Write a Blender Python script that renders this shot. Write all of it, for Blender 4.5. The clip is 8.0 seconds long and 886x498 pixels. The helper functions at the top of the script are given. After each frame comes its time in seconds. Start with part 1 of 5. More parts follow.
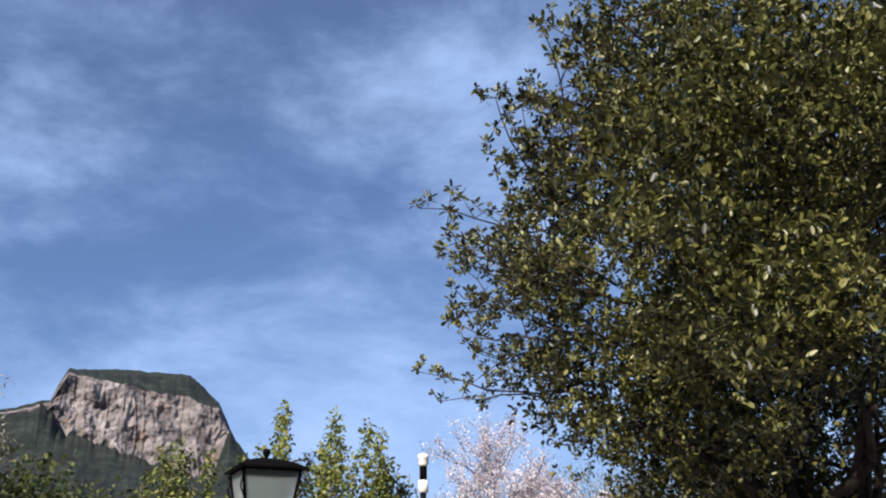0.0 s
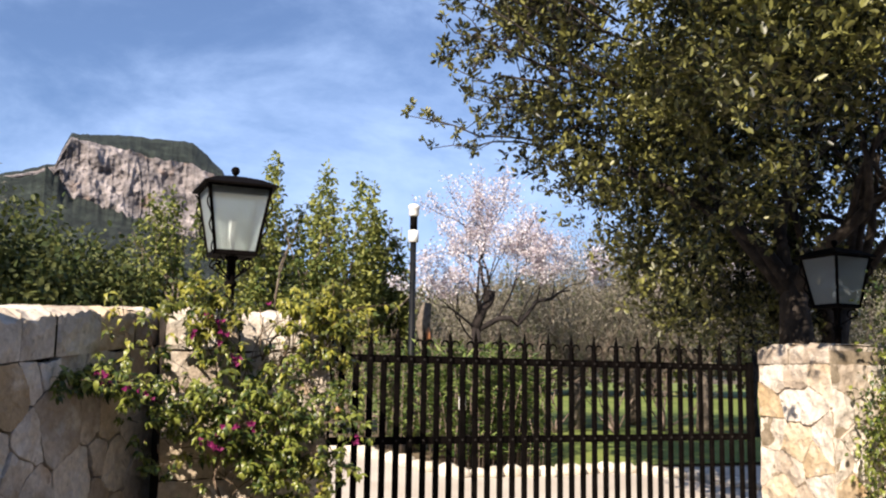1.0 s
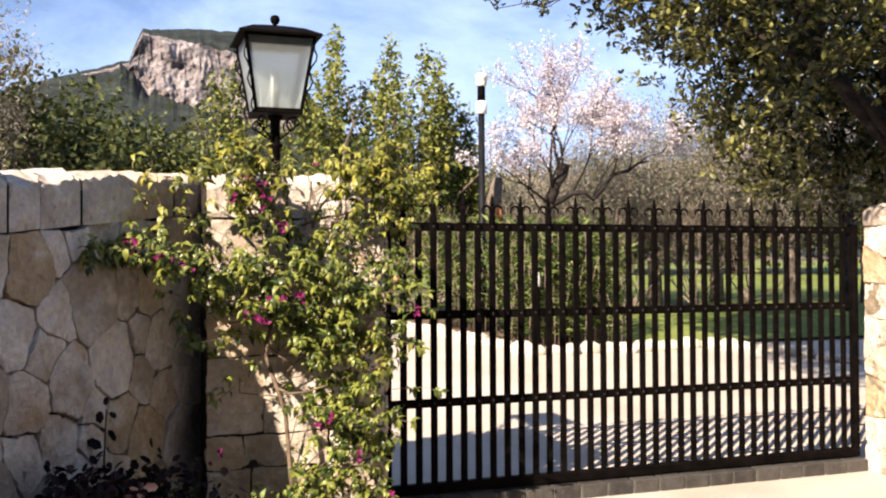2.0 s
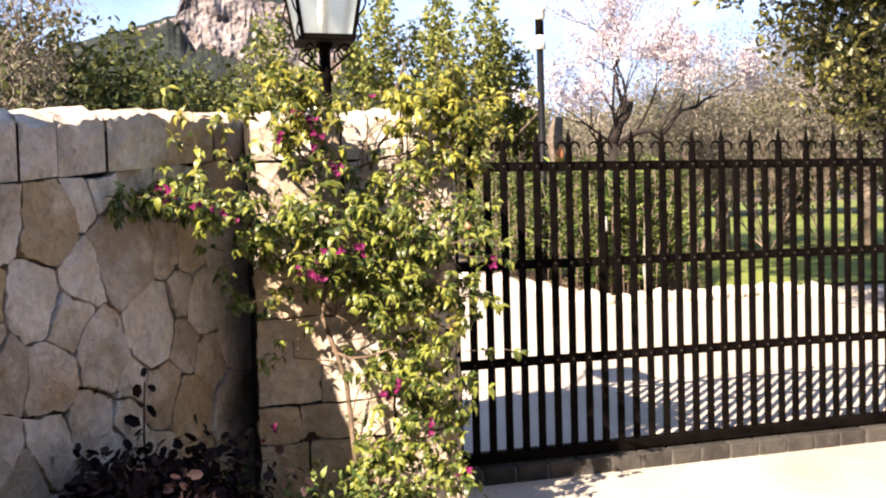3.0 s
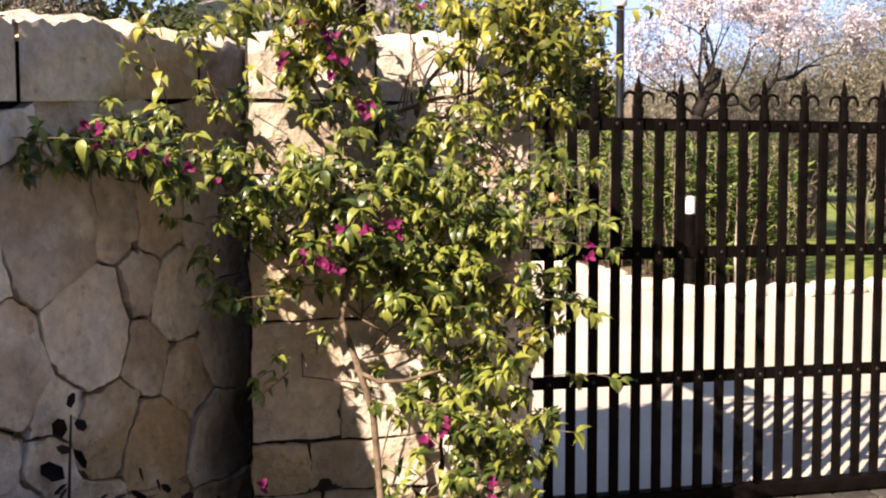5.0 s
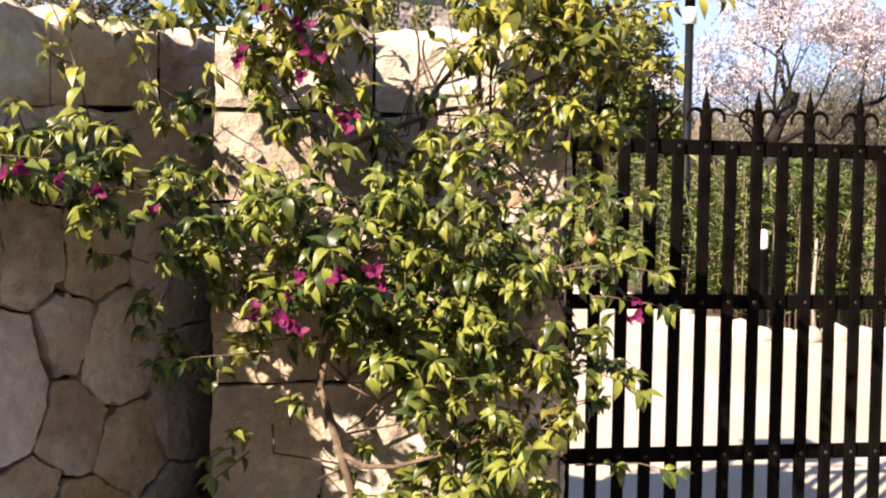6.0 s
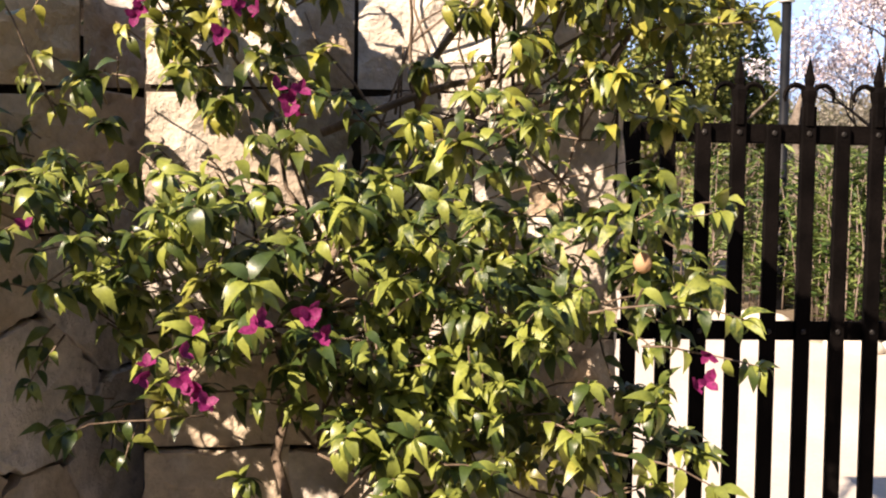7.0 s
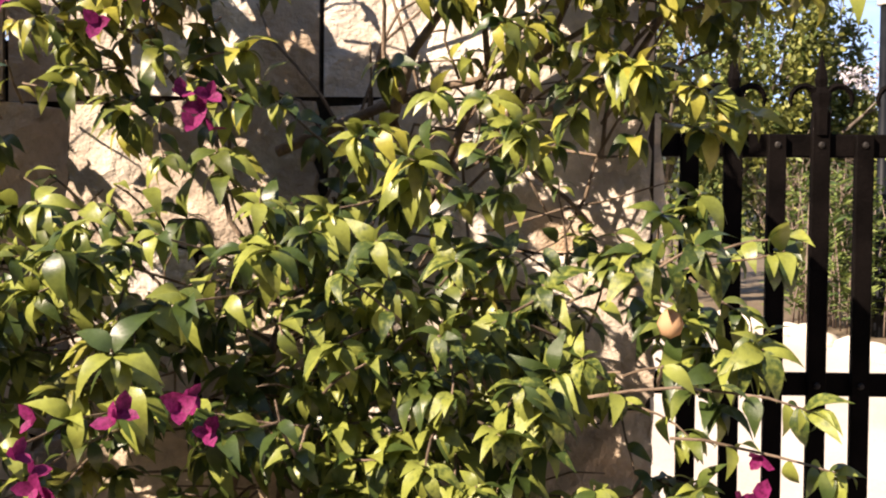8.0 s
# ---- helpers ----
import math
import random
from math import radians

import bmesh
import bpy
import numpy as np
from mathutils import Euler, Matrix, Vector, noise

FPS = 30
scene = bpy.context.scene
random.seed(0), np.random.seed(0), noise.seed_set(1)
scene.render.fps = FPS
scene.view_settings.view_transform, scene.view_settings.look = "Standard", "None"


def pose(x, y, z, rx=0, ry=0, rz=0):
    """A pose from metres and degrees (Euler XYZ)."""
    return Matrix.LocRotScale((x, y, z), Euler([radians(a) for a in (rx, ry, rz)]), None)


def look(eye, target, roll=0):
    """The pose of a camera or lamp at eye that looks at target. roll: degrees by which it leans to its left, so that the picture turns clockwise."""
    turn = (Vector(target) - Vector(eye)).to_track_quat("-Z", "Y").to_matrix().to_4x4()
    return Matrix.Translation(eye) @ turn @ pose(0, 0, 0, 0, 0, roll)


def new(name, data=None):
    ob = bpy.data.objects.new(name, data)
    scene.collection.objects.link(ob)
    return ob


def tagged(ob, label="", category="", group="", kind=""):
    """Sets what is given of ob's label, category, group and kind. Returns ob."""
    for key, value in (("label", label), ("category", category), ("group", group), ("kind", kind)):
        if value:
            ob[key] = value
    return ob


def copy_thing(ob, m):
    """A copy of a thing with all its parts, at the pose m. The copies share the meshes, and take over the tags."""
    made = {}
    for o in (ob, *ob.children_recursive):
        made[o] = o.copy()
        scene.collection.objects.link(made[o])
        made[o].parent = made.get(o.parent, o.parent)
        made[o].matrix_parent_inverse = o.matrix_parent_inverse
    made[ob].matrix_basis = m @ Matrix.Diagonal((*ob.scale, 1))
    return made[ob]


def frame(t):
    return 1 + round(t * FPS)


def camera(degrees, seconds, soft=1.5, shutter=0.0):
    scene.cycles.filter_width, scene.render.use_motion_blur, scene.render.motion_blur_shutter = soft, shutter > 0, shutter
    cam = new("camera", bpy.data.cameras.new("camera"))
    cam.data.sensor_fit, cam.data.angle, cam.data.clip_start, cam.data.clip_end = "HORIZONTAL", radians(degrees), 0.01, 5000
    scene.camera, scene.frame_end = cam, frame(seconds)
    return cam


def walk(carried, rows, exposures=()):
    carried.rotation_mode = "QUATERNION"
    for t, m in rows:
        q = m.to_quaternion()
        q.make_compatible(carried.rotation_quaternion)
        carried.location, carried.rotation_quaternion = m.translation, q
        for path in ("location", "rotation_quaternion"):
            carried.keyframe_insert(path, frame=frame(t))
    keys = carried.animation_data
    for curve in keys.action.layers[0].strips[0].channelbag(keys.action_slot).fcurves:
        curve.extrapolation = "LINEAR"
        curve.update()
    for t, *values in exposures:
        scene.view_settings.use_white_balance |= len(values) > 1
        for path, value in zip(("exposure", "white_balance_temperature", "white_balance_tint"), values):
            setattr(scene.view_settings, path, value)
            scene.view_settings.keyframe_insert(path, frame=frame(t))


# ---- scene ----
# ---- camera ----
cam = camera(50.3, 8.0, soft=2.1)
PATH = [
    (0, (-2.512, -7.175, 2.036), (-1.763, -5.474, 2.773), -0.4),
    (0.5, (-2.337, -6.972, 1.913), (-1.537, -5.205, 2.398), 1.1),
    (1, (-2.166, -6.767, 1.793), (-1.37, -4.953, 2.069), 0.9),
    (1.5, (-2.019, -6.496, 1.725), (-1.273, -4.643, 1.834), 0.3),
    (2, (-1.873, -6.196, 1.683), (-1.214, -4.309, 1.717), -0.3),
    (3.5, (-1.754, -5.156, 1.66), (-1.221, -3.23, 1.564), -1.8),
    (4, (-1.678, -4.81, 1.63), (-1.171, -2.877, 1.552), -1.5),
    (4.5, (-1.583, -4.505, 1.626), (-1.106, -2.565, 1.517), -0.9),
    (4.7, (-1.535, -4.378, 1.623), (-1.069, -2.437, 1.501), -0.6),
    (5.8, (-1.203, -3.647, 1.656), (-0.87, -1.677, 1.566), 1.0),
    (6, (-1.147, -3.53, 1.659), (-0.84, -1.555, 1.59), 1.0),
    (6.5, (-0.998, -3.192, 1.675), (-0.779, -1.205, 1.624), 0.8),
    (7, (-0.862, -2.858, 1.7), (-0.739, -0.864, 1.616), 0.9),
    (7.5, (-0.757, -2.562, 1.722), (-0.709, -0.565, 1.63), 1.0),
    (8, (-0.66, -2.437, 1.734), (-0.724, -0.439, 1.686), 0.6),
]
EXPOSURES = [(0.0, 0.70, 6450, 12), (0.5, 0.88, 6600, 12), (1.5, 1.18, 7050, 15), (3.5, 1.92, 7500, 19), (4.0, 1.90, 7500, 19), (4.5, 1.52, 7500, 19), (6.5, 1.55, 7450, 19), (8.0, 1.57, 7400, 19)]
walk(cam, [(t, look(eye, target, roll)) for t, eye, target, roll in PATH], EXPOSURES)

# ---- world and sun ----
SUN_WAY = Vector((1.05, 0.92, -1.0))         # the way the light travels
SUN_EL = math.atan2(1.0, math.hypot(1.05, 0.92))
SUN_AZ = math.atan2(-1.05, -0.92)             # towards the sun, clockwise from +y

world = bpy.data.worlds.new("sky")
scene.world = world
world.use_nodes = True
wn, wl = world.node_tree.nodes, world.node_tree.links
wn.clear()
w_out = wn.new("ShaderNodeOutputWorld")
w_bg = wn.new("ShaderNodeBackground")
w_sky = wn.new("ShaderNodeTexSky")
w_sky.sky_type = "NISHITA"
w_sky.sun_disc = False
w_sky.sun_elevation = SUN_EL
w_sky.sun_rotation = SUN_AZ
w_sky.air_density, w_sky.dust_density, w_sky.ozone_density = 1.0, 0.5, 2.5
w_co = wn.new("ShaderNodeTexCoord")
w_map = wn.new("ShaderNodeMapping")
w_map.inputs["Rotation"].default_value = (0.12, -0.22, 0.55)
w_map.inputs["Location"].default_value = (3.1, 0.35, 0.9)
w_map.inputs["Scale"].default_value = (1.0, 1.25, 2.1)
w_noise = wn.new("ShaderNodeTexNoise")
w_noise.inputs["Scale"].default_value = 3.4
w_noise.inputs["Detail"].default_value = 9.0
w_noise.inputs["Roughness"].default_value = 0.61
w_noise.inputs["Distortion"].default_value = 0.2
w_ramp = wn.new("ShaderNodeValToRGB")
w_ramp.color_ramp.elements[0].position = 0.38
w_ramp.color_ramp.elements[0].color = (0.13, 0.13, 0.13, 1)
w_ramp.color_ramp.interpolation = "EASE"
w_ramp.color_ramp.elements[1].position = 0.86
w_mix = wn.new("ShaderNodeMix")
w_mix.data_type = "RGBA"
w_mix.inputs[7].default_value = (8.7, 9.5, 11.2, 1.0)
wl.new(w_co.outputs["Generated"], w_map.inputs["Vector"])
wl.new(w_map.outputs["Vector"], w_noise.inputs["Vector"])
w_sep = wn.new("ShaderNodeSeparateXYZ")
w_low = wn.new("ShaderNodeMapRange")          # thin cloud thickens towards the horizon
w_low.inputs["From Min"].default_value = 0.34
w_low.inputs["From Max"].default_value = 0.04
w_low.inputs["To Max"].default_value = 0.22
w_sum = wn.new("ShaderNodeMath")
wl.new(w_co.outputs["Generated"], w_sep.inputs[0])
wl.new(w_sep.outputs["Z"], w_low.inputs["Value"])
wl.new(w_noise.outputs["Fac"], w_sum.inputs[0])
wl.new(w_low.outputs[0], w_sum.inputs[1])
wl.new(w_sum.outputs[0], w_ramp.inputs["Fac"])
wl.new(w_ramp.outputs["Color"], w_mix.inputs[0])
wl.new(w_sky.outputs["Color"], w_mix.inputs[6])
w_tint = wn.new("ShaderNodeMix")
w_tint.data_type, w_tint.blend_type = "RGBA", "MULTIPLY"
w_tint.inputs[0].default_value = 1.0
w_tint.inputs[7].default_value = (0.74, 0.97, 1.31, 1.0)
wl.new(w_mix.outputs[2], w_tint.inputs[6])
wl.new(w_tint.outputs[2], w_bg.inputs["Color"])
w_bg.inputs["Strength"].default_value = 0.046
wl.new(w_bg.outputs["Background"], w_out.inputs["Surface"])

sun_data = bpy.data.lights.new("sun", "SUN")
sun_data.energy = 5.0
sun_data.angle = radians(0.53)
sun_data.color = (1.0, 0.915, 0.785)
sun = new("sun", sun_data)
sun.matrix_world = look((0, 0, 30), Vector((0, 0, 30)) + SUN_WAY)


# ---- small builders ----
def mesh_object(name, verts, faces, material, parent=None, label="", smooth=True):
    me = bpy.data.meshes.new(name)
    me.from_pydata([tuple(v) for v in verts], [], faces)
    if smooth:
        me.polygons.foreach_set("use_smooth", [True] * len(me.polygons))
    me.materials.append(material)
    ob = new(name, me)
    if parent is not None:
        ob.parent = parent
    return tagged(ob, label)


def part(name, bm, material, parent, label="", smooth=False):
    me = bpy.data.meshes.new(name)
    bmesh.ops.recalc_face_normals(bm, faces=bm.faces)
    bm.to_mesh(me)
    bm.free()
    if smooth:
        me.polygons.foreach_set("use_smooth", [True] * len(me.polygons))
    me.materials.append(material)
    ob = new(name, me)
    ob.parent = parent
    return tagged(ob, label)


def thing(name, label, category, group="", kind="", at=(0, 0, 0)):
    ob = new(name)
    ob.empty_display_size = 0.1
    ob.location = at
    return tagged(ob, label, category, group, kind)


def add_box(bm, lo, hi, bevel=0.0):
    made = bmesh.ops.create_cube(bm, size=1.0)["verts"]
    for v in made:
        v.co = Vector([lo[i] + (v.co[i] + 0.5) * (hi[i] - lo[i]) for i in range(3)])
    if bevel:
        edges = list({e for v in made for e in v.link_edges})
        bmesh.ops.bevel(bm, geom=edges, offset=bevel, segments=1, affect="EDGES")


def tube(points, radii, sides=6, verts=None, faces=None):
    """Appends a tube along points to verts and faces."""
    verts = [] if verts is None else verts
    faces = [] if faces is None else faces
    pts = [Vector(p) for p in points]
    base = len(verts)
    side = None
    for i, p in enumerate(pts):
        d = (pts[min(i + 1, len(pts) - 1)] - pts[max(i - 1, 0)]).normalized()
        if side is None:
            side = d.orthogonal().normalized()
        else:
            side = (side - d * side.dot(d)).normalized()
        up = d.cross(side)
        for k in range(sides):
            a = 2 * math.pi * k / sides
            verts.append(p + (side * math.cos(a) + up * math.sin(a)) * radii[i])
    for i in range(len(pts) - 1):
        for k in range(sides):
            a, b = base + i * sides + k, base + i * sides + (k + 1) % sides
            faces.append((a, b, b + sides, a + sides))
    faces.append(tuple(base + k for k in range(sides))[::-1])
    faces.append(tuple(base + (len(pts) - 1) * sides + k for k in range(sides)))
    return verts, faces


def lathe(profile, sides, centre=(0, 0, 0)):
    verts, faces = [], []
    for r, z in profile:
        for k in range(sides):
            a = 2 * math.pi * k / sides
            verts.append((centre[0] + r * math.cos(a), centre[1] + r * math.sin(a), centre[2] + z))
    for i in range(len(profile) - 1):
        for k in range(sides):
            a, b = i * sides + k, i * sides + (k + 1) % sides
            faces.append((a, b, b + sides, a + sides))
    faces.append(tuple(range(sides))[::-1])
    faces.append(tuple((len(profile) - 1) * sides + k for k in range(sides)))
    return verts, faces


# ---- materials ----
def material(name, low, high, scale=6.0, rough=0.8, bump=0.0, bump_scale=40.0, fine=0.25, metal=0.0, per_object=0.0,
             per_island=0.0, translucent=0.0, third=None, detail=6.0, specular=0.3, bump_distance=0.02, tint=None, facet=0.0):
    """Two tones mixed by coarse noise, a fine grain over them, optional third stain tone, bump and variation by piece."""
    m = bpy.data.materials.new(name)
    m.use_nodes = True
    n, l = m.node_tree.nodes, m.node_tree.links
    b = n["Principled BSDF"]
    b.inputs["Roughness"].default_value = rough
    b.inputs["Metallic"].default_value = metal
    b.inputs["Specular IOR Level"].default_value = specular
    co = n.new("ShaderNodeTexCoord")
    info = n.new("ShaderNodeObjectInfo")
    shift = n.new("ShaderNodeVectorMath")
    shift.operation = "MULTIPLY_ADD"
    shift.inputs[1].default_value = (17.0, 31.0, 23.0)
    comb = n.new("ShaderNodeCombineXYZ")
    for k in range(3):
        l.new(info.outputs["Random"], comb.inputs[k])
    l.new(comb.outputs[0], shift.inputs[0])
    l.new(co.outputs["Object"], shift.inputs[2])
    big = n.new("ShaderNodeTexNoise")
    big.inputs["Scale"].default_value = scale
    big.inputs["Detail"].default_value = detail
    l.new(shift.outputs[0], big.inputs["Vector"])
    fac = big.outputs["Fac"]
    ramp = n.new("ShaderNodeValToRGB")
    ramp.color_ramp.elements[0].position = 0.36
    ramp.color_ramp.elements[1].position = 0.64
    ramp.color_ramp.elements[0].color = (*low, 1)
    ramp.color_ramp.elements[1].color = (*high, 1)
    if per_object or per_island:
        add = n.new("ShaderNodeMath")
        add.operation = "MULTIPLY_ADD"
        add.inputs[1].default_value = per_object or per_island
        if per_object:
            l.new(info.outputs["Random"], add.inputs[0])
        else:
            geo = n.new("ShaderNodeNewGeometry")
            l.new(geo.outputs["Random Per Island"], add.inputs[0])
        sub = n.new("ShaderNodeMath")
        sub.operation = "SUBTRACT"
        sub.inputs[1].default_value = 0.5 * (per_object or per_island)
        l.new(fac, sub.inputs[0])
        l.new(sub.outputs[0], add.inputs[2])
        fac = add.outputs[0]
    l.new(fac, ramp.inputs["Fac"])
    colour = ramp.outputs["Color"]
    if tint:                                      # some pieces take a colour of their own
        pick = n.new("ShaderNodeMath")
        pick.operation = "MULTIPLY"
        pick.inputs[1].default_value = 7.31
        l.new(info.outputs["Random"], pick.inputs[0])
        part_of = n.new("ShaderNodeMath")
        part_of.operation = "FRACT"
        l.new(pick.outputs[0], part_of.inputs[0])
        share = n.new("ShaderNodeMapRange")
        share.inputs["From Min"].default_value = 0.72
        share.inputs["From Max"].default_value = 1.0
        share.inputs["To Max"].default_value = tint[1]
        l.new(part_of.outputs[0], share.inputs["Value"])
        mt = n.new("ShaderNodeMix")
        mt.data_type = "RGBA"
        mt.inputs[7].default_value = (*tint[0], 1)
        l.new(share.outputs[0], mt.inputs[0])
        l.new(colour, mt.inputs[6])
        colour = mt.outputs[2]
    for third in (third if isinstance(third, list) else [third] if third else []):
        st = n.new("ShaderNodeTexNoise")
        st.inputs["Scale"].default_value = third[1]
        st.inputs["Detail"].default_value = 5.0
        l.new(shift.outputs[0], st.inputs["Vector"])
        sr = n.new("ShaderNodeMapRange")
        sr.inputs["From Min"].default_value = third[2]
        sr.inputs["From Max"].default_value = third[2] + 0.12
        sr.inputs["To Max"].default_value = third[3]
        l.new(st.outputs["Fac"], sr.inputs["Value"])
        mx = n.new("ShaderNodeMix")
        mx.data_type = "RGBA"
        mx.inputs[7].default_value = (*third[0], 1)
        l.new(sr.outputs[0], mx.inputs[0])
        l.new(colour, mx.inputs[6])
        colour = mx.outputs[2]
    grain = n.new("ShaderNodeTexNoise")
    grain.inputs["Scale"].default_value = bump_scale
    grain.inputs["Detail"].default_value = 6.0
    grain.inputs["Roughness"].default_value = 0.65
    l.new(shift.outputs[0], grain.inputs["Vector"])
    if fine:
        gr = n.new("ShaderNodeMapRange")
        gr.inputs["From Min"].default_value = 0.3
        gr.inputs["From Max"].default_value = 0.7
        gr.inputs["To Min"].default_value = 1.0 - fine
        gr.inputs["To Max"].default_value = 1.0 + fine * 0.6
        l.new(grain.outputs["Fac"], gr.inputs["Value"])
        mu = n.new("ShaderNodeVectorMath")
        mu.operation = "SCALE"
        l.new(colour, mu.inputs[0])
        l.new(gr.outputs[0], mu.inputs["Scale"])
        colour = mu.outputs[0]
    l.new(colour, b.inputs["Base Color"])
    if bump:
        bp = n.new("ShaderNodeBump")
        bp.inputs["Strength"].default_value = bump
        bp.inputs["Distance"].default_value = bump_distance
        both = n.new("ShaderNodeMath")
        both.operation = "MULTIPLY_ADD"
        both.inputs[1].default_value = 1.6
        l.new(big.outputs["Fac"], both.inputs[0])
        l.new(grain.outputs["Fac"], both.inputs[2])
        height = both.outputs[0]
        if facet:                                 # broad chisel facets
            bent = n.new("ShaderNodeVectorMath")
            bent.operation = "MULTIPLY_ADD"
            bent.inputs[1].default_value = (0.10, 0.10, 0.10)
            l.new(big.outputs["Color"], bent.inputs[0])
            l.new(shift.outputs[0], bent.inputs[2])
            cell = n.new("ShaderNodeTexVoronoi")
            cell.inputs["Scale"].default_value = 10.0
            l.new(bent.outputs[0], cell.inputs["Vector"])
            more = n.new("ShaderNodeMath")
            more.operation = "MULTIPLY_ADD"
            more.inputs[1].default_value = facet
            l.new(cell.outputs["Distance"], more.inputs[0])
            l.new(height, more.inputs[2])
            height = more.outputs[0]
        l.new(height, bp.inputs["Height"])
        l.new(bp.outputs[0], b.inputs["Normal"])
    if translucent:
        tr = n.new("ShaderNodeBsdfTranslucent")
        l.new(colour, tr.inputs["Color"])
        ms = n.new("ShaderNodeMixShader")
        ms.inputs[0].default_value = translucent
        l.new(b.outputs[0], ms.inputs[1])
        l.new(tr.outputs[0], ms.inputs[2])
        l.new(ms.outputs[0], n["Material Output"].inputs["Surface"])
    return m


def glass(name, colour, rough):
    m = bpy.data.materials.new(name)
    m.use_nodes = True
    b = m.node_tree.nodes["Principled BSDF"]
    b.inputs["Base Color"].default_value = (*colour, 1)
    b.inputs["Roughness"].default_value = rough
    b.inputs["Transmission Weight"].default_value = 0.92
    b.inputs["IOR"].default_value = 1.2
    return m


M_STONE = material("limestone", (0.40, 0.325, 0.255), (0.70, 0.625, 0.545), 3.2, 0.92, 0.75, 26.0, 0.24, per_object=0.36, tint=((0.50, 0.345, 0.17), 0.65),
                   third=[((0.42, 0.25, 0.11), 2.6, 0.60, 0.6), ((0.68, 0.64, 0.57), 7.0, 0.58, 0.5), ((0.17, 0.14, 0.12), 16.0, 0.63, 0.6)], specular=0.15, facet=1.3, bump_distance=0.028)
# Near-black: joint dirt, plus the shade between stones put into the colour.
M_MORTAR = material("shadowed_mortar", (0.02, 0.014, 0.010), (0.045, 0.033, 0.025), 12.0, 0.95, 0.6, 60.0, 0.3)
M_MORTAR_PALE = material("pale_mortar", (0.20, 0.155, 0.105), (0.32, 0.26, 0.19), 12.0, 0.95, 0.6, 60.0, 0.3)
M_IRON = material("painted_iron", (0.0026, 0.0021, 0.002), (0.0055, 0.0043, 0.004), 9.0, 0.62, 0.15, 120.0, 0.3, specular=0.02)
M_RIVET = material("worn_rivet", (0.018, 0.016, 0.015), (0.04, 0.036, 0.033), 30.0, 0.5, 0.0, 200.0, 0.2, metal=0.5)
M_DRIVE = material("pale_concrete", (0.41, 0.355, 0.30), (0.50, 0.445, 0.385), 0.9, 0.92, 0.25, 45.0, 0.12,
                   third=((0.36, 0.30, 0.24), 0.7, 0.60, 0.5))
M_SETT = material("dark_sett", (0.032, 0.029, 0.027), (0.06, 0.055, 0.05), 9.0, 0.85, 0.4, 50.0, 0.25, per_object=0.3)
M_KERB = material("kerb_rock", (0.50, 0.44, 0.36), (0.66, 0.60, 0.52), 4.0, 0.9, 0.5, 25.0, 0.2, per_object=0.3)
M_EARTH = material("dry_earth", (0.10, 0.075, 0.05), (0.17, 0.13, 0.085), 0.6, 0.95, 0.5, 18.0, 0.3)
M_LAWN = material("lawn_green", (0.11, 0.155, 0.032), (0.19, 0.225, 0.055), 0.8, 0.9, 0.6, 30.0, 0.35)
M_BARK = material("grey_bark", (0.09, 0.07, 0.055), (0.20, 0.165, 0.13), 7.0, 0.9, 0.7, 30.0, 0.35)
M_BARK_DARK = material("dark_bark", (0.022, 0.017, 0.014), (0.06, 0.047, 0.038), 7.0, 0.9, 0.7, 30.0, 0.35)
M_BARK_ALMOND = material("almond_bark", (0.012, 0.009, 0.009), (0.038, 0.030, 0.028), 7.0, 0.9, 0.7, 30.0, 0.35)
M_STEM = material("vine_stem", (0.10, 0.068, 0.045), (0.22, 0.16, 0.115), 14.0, 0.85, 0.5, 60.0, 0.3)
M_VINE = material("vine_leaf", (0.046, 0.074, 0.018), (0.25, 0.280, 0.058), 7.0, 0.36, 0.25, 90.0, 0.25, per_island=0.62, translucent=0.28, third=((0.40, 0.30, 0.06), 3.0, 0.59, 0.45),
                  specular=0.5, bump_distance=0.003)
M_VINE_YOUNG = material("young_vine_leaf", (0.08, 0.098, 0.02), (0.33, 0.315, 0.055), 7.0, 0.38, 0.25, 90.0, 0.25, per_island=0.6, translucent=0.28, third=((0.45, 0.28, 0.06), 3.0, 0.60, 0.30),
                        specular=0.45, bump_distance=0.003)
M_VINE_PIECE = material("vine_leaf_single", (0.046, 0.074, 0.018), (0.25, 0.280, 0.058), 7.0, 0.36, 0.25, 90.0, 0.25, per_object=0.62,
                        translucent=0.28, specular=0.5, bump_distance=0.003)
M_BRACT = material("magenta_bract", (0.10, 0.006, 0.042), (0.25, 0.020, 0.12), 6.0, 0.6, per_island=0.6, translucent=0.35, fine=0.0)
M_DRY = material("dry_leaf", (0.42, 0.24, 0.12), (0.60, 0.38, 0.22), 8.0, 0.8, translucent=0.3, fine=0.0)
M_CAROB = material("carob_leaf", (0.009, 0.014, 0.005), (0.180, 0.176, 0.050), 0.8, 0.42, per_island=0.55, translucent=0.16,
                   fine=0.0, specular=0.45)
M_YOUNG = material("young_tree_leaf", (0.075, 0.105, 0.028), (0.265, 0.275, 0.075), 0.6, 0.55, per_island=0.5, translucent=0.3, fine=0.0)
M_FAR_LEAF = material("far_leaf", (0.045, 0.066, 0.019), (0.14, 0.152, 0.048), 0.4, 0.6, per_island=0.5, translucent=0.25, fine=0.0)
M_OLIVE = material("olive_leaf", (0.13, 0.118, 0.09), (0.31, 0.275, 0.22), 0.6, 0.6, per_island=0.5, translucent=0.2, fine=0.0)
M_HEDGE = material("hedge_leaf", (0.04, 0.075, 0.018), (0.19, 0.24, 0.07), 1.5, 0.5, per_island=0.5, translucent=0.25, fine=0.0)
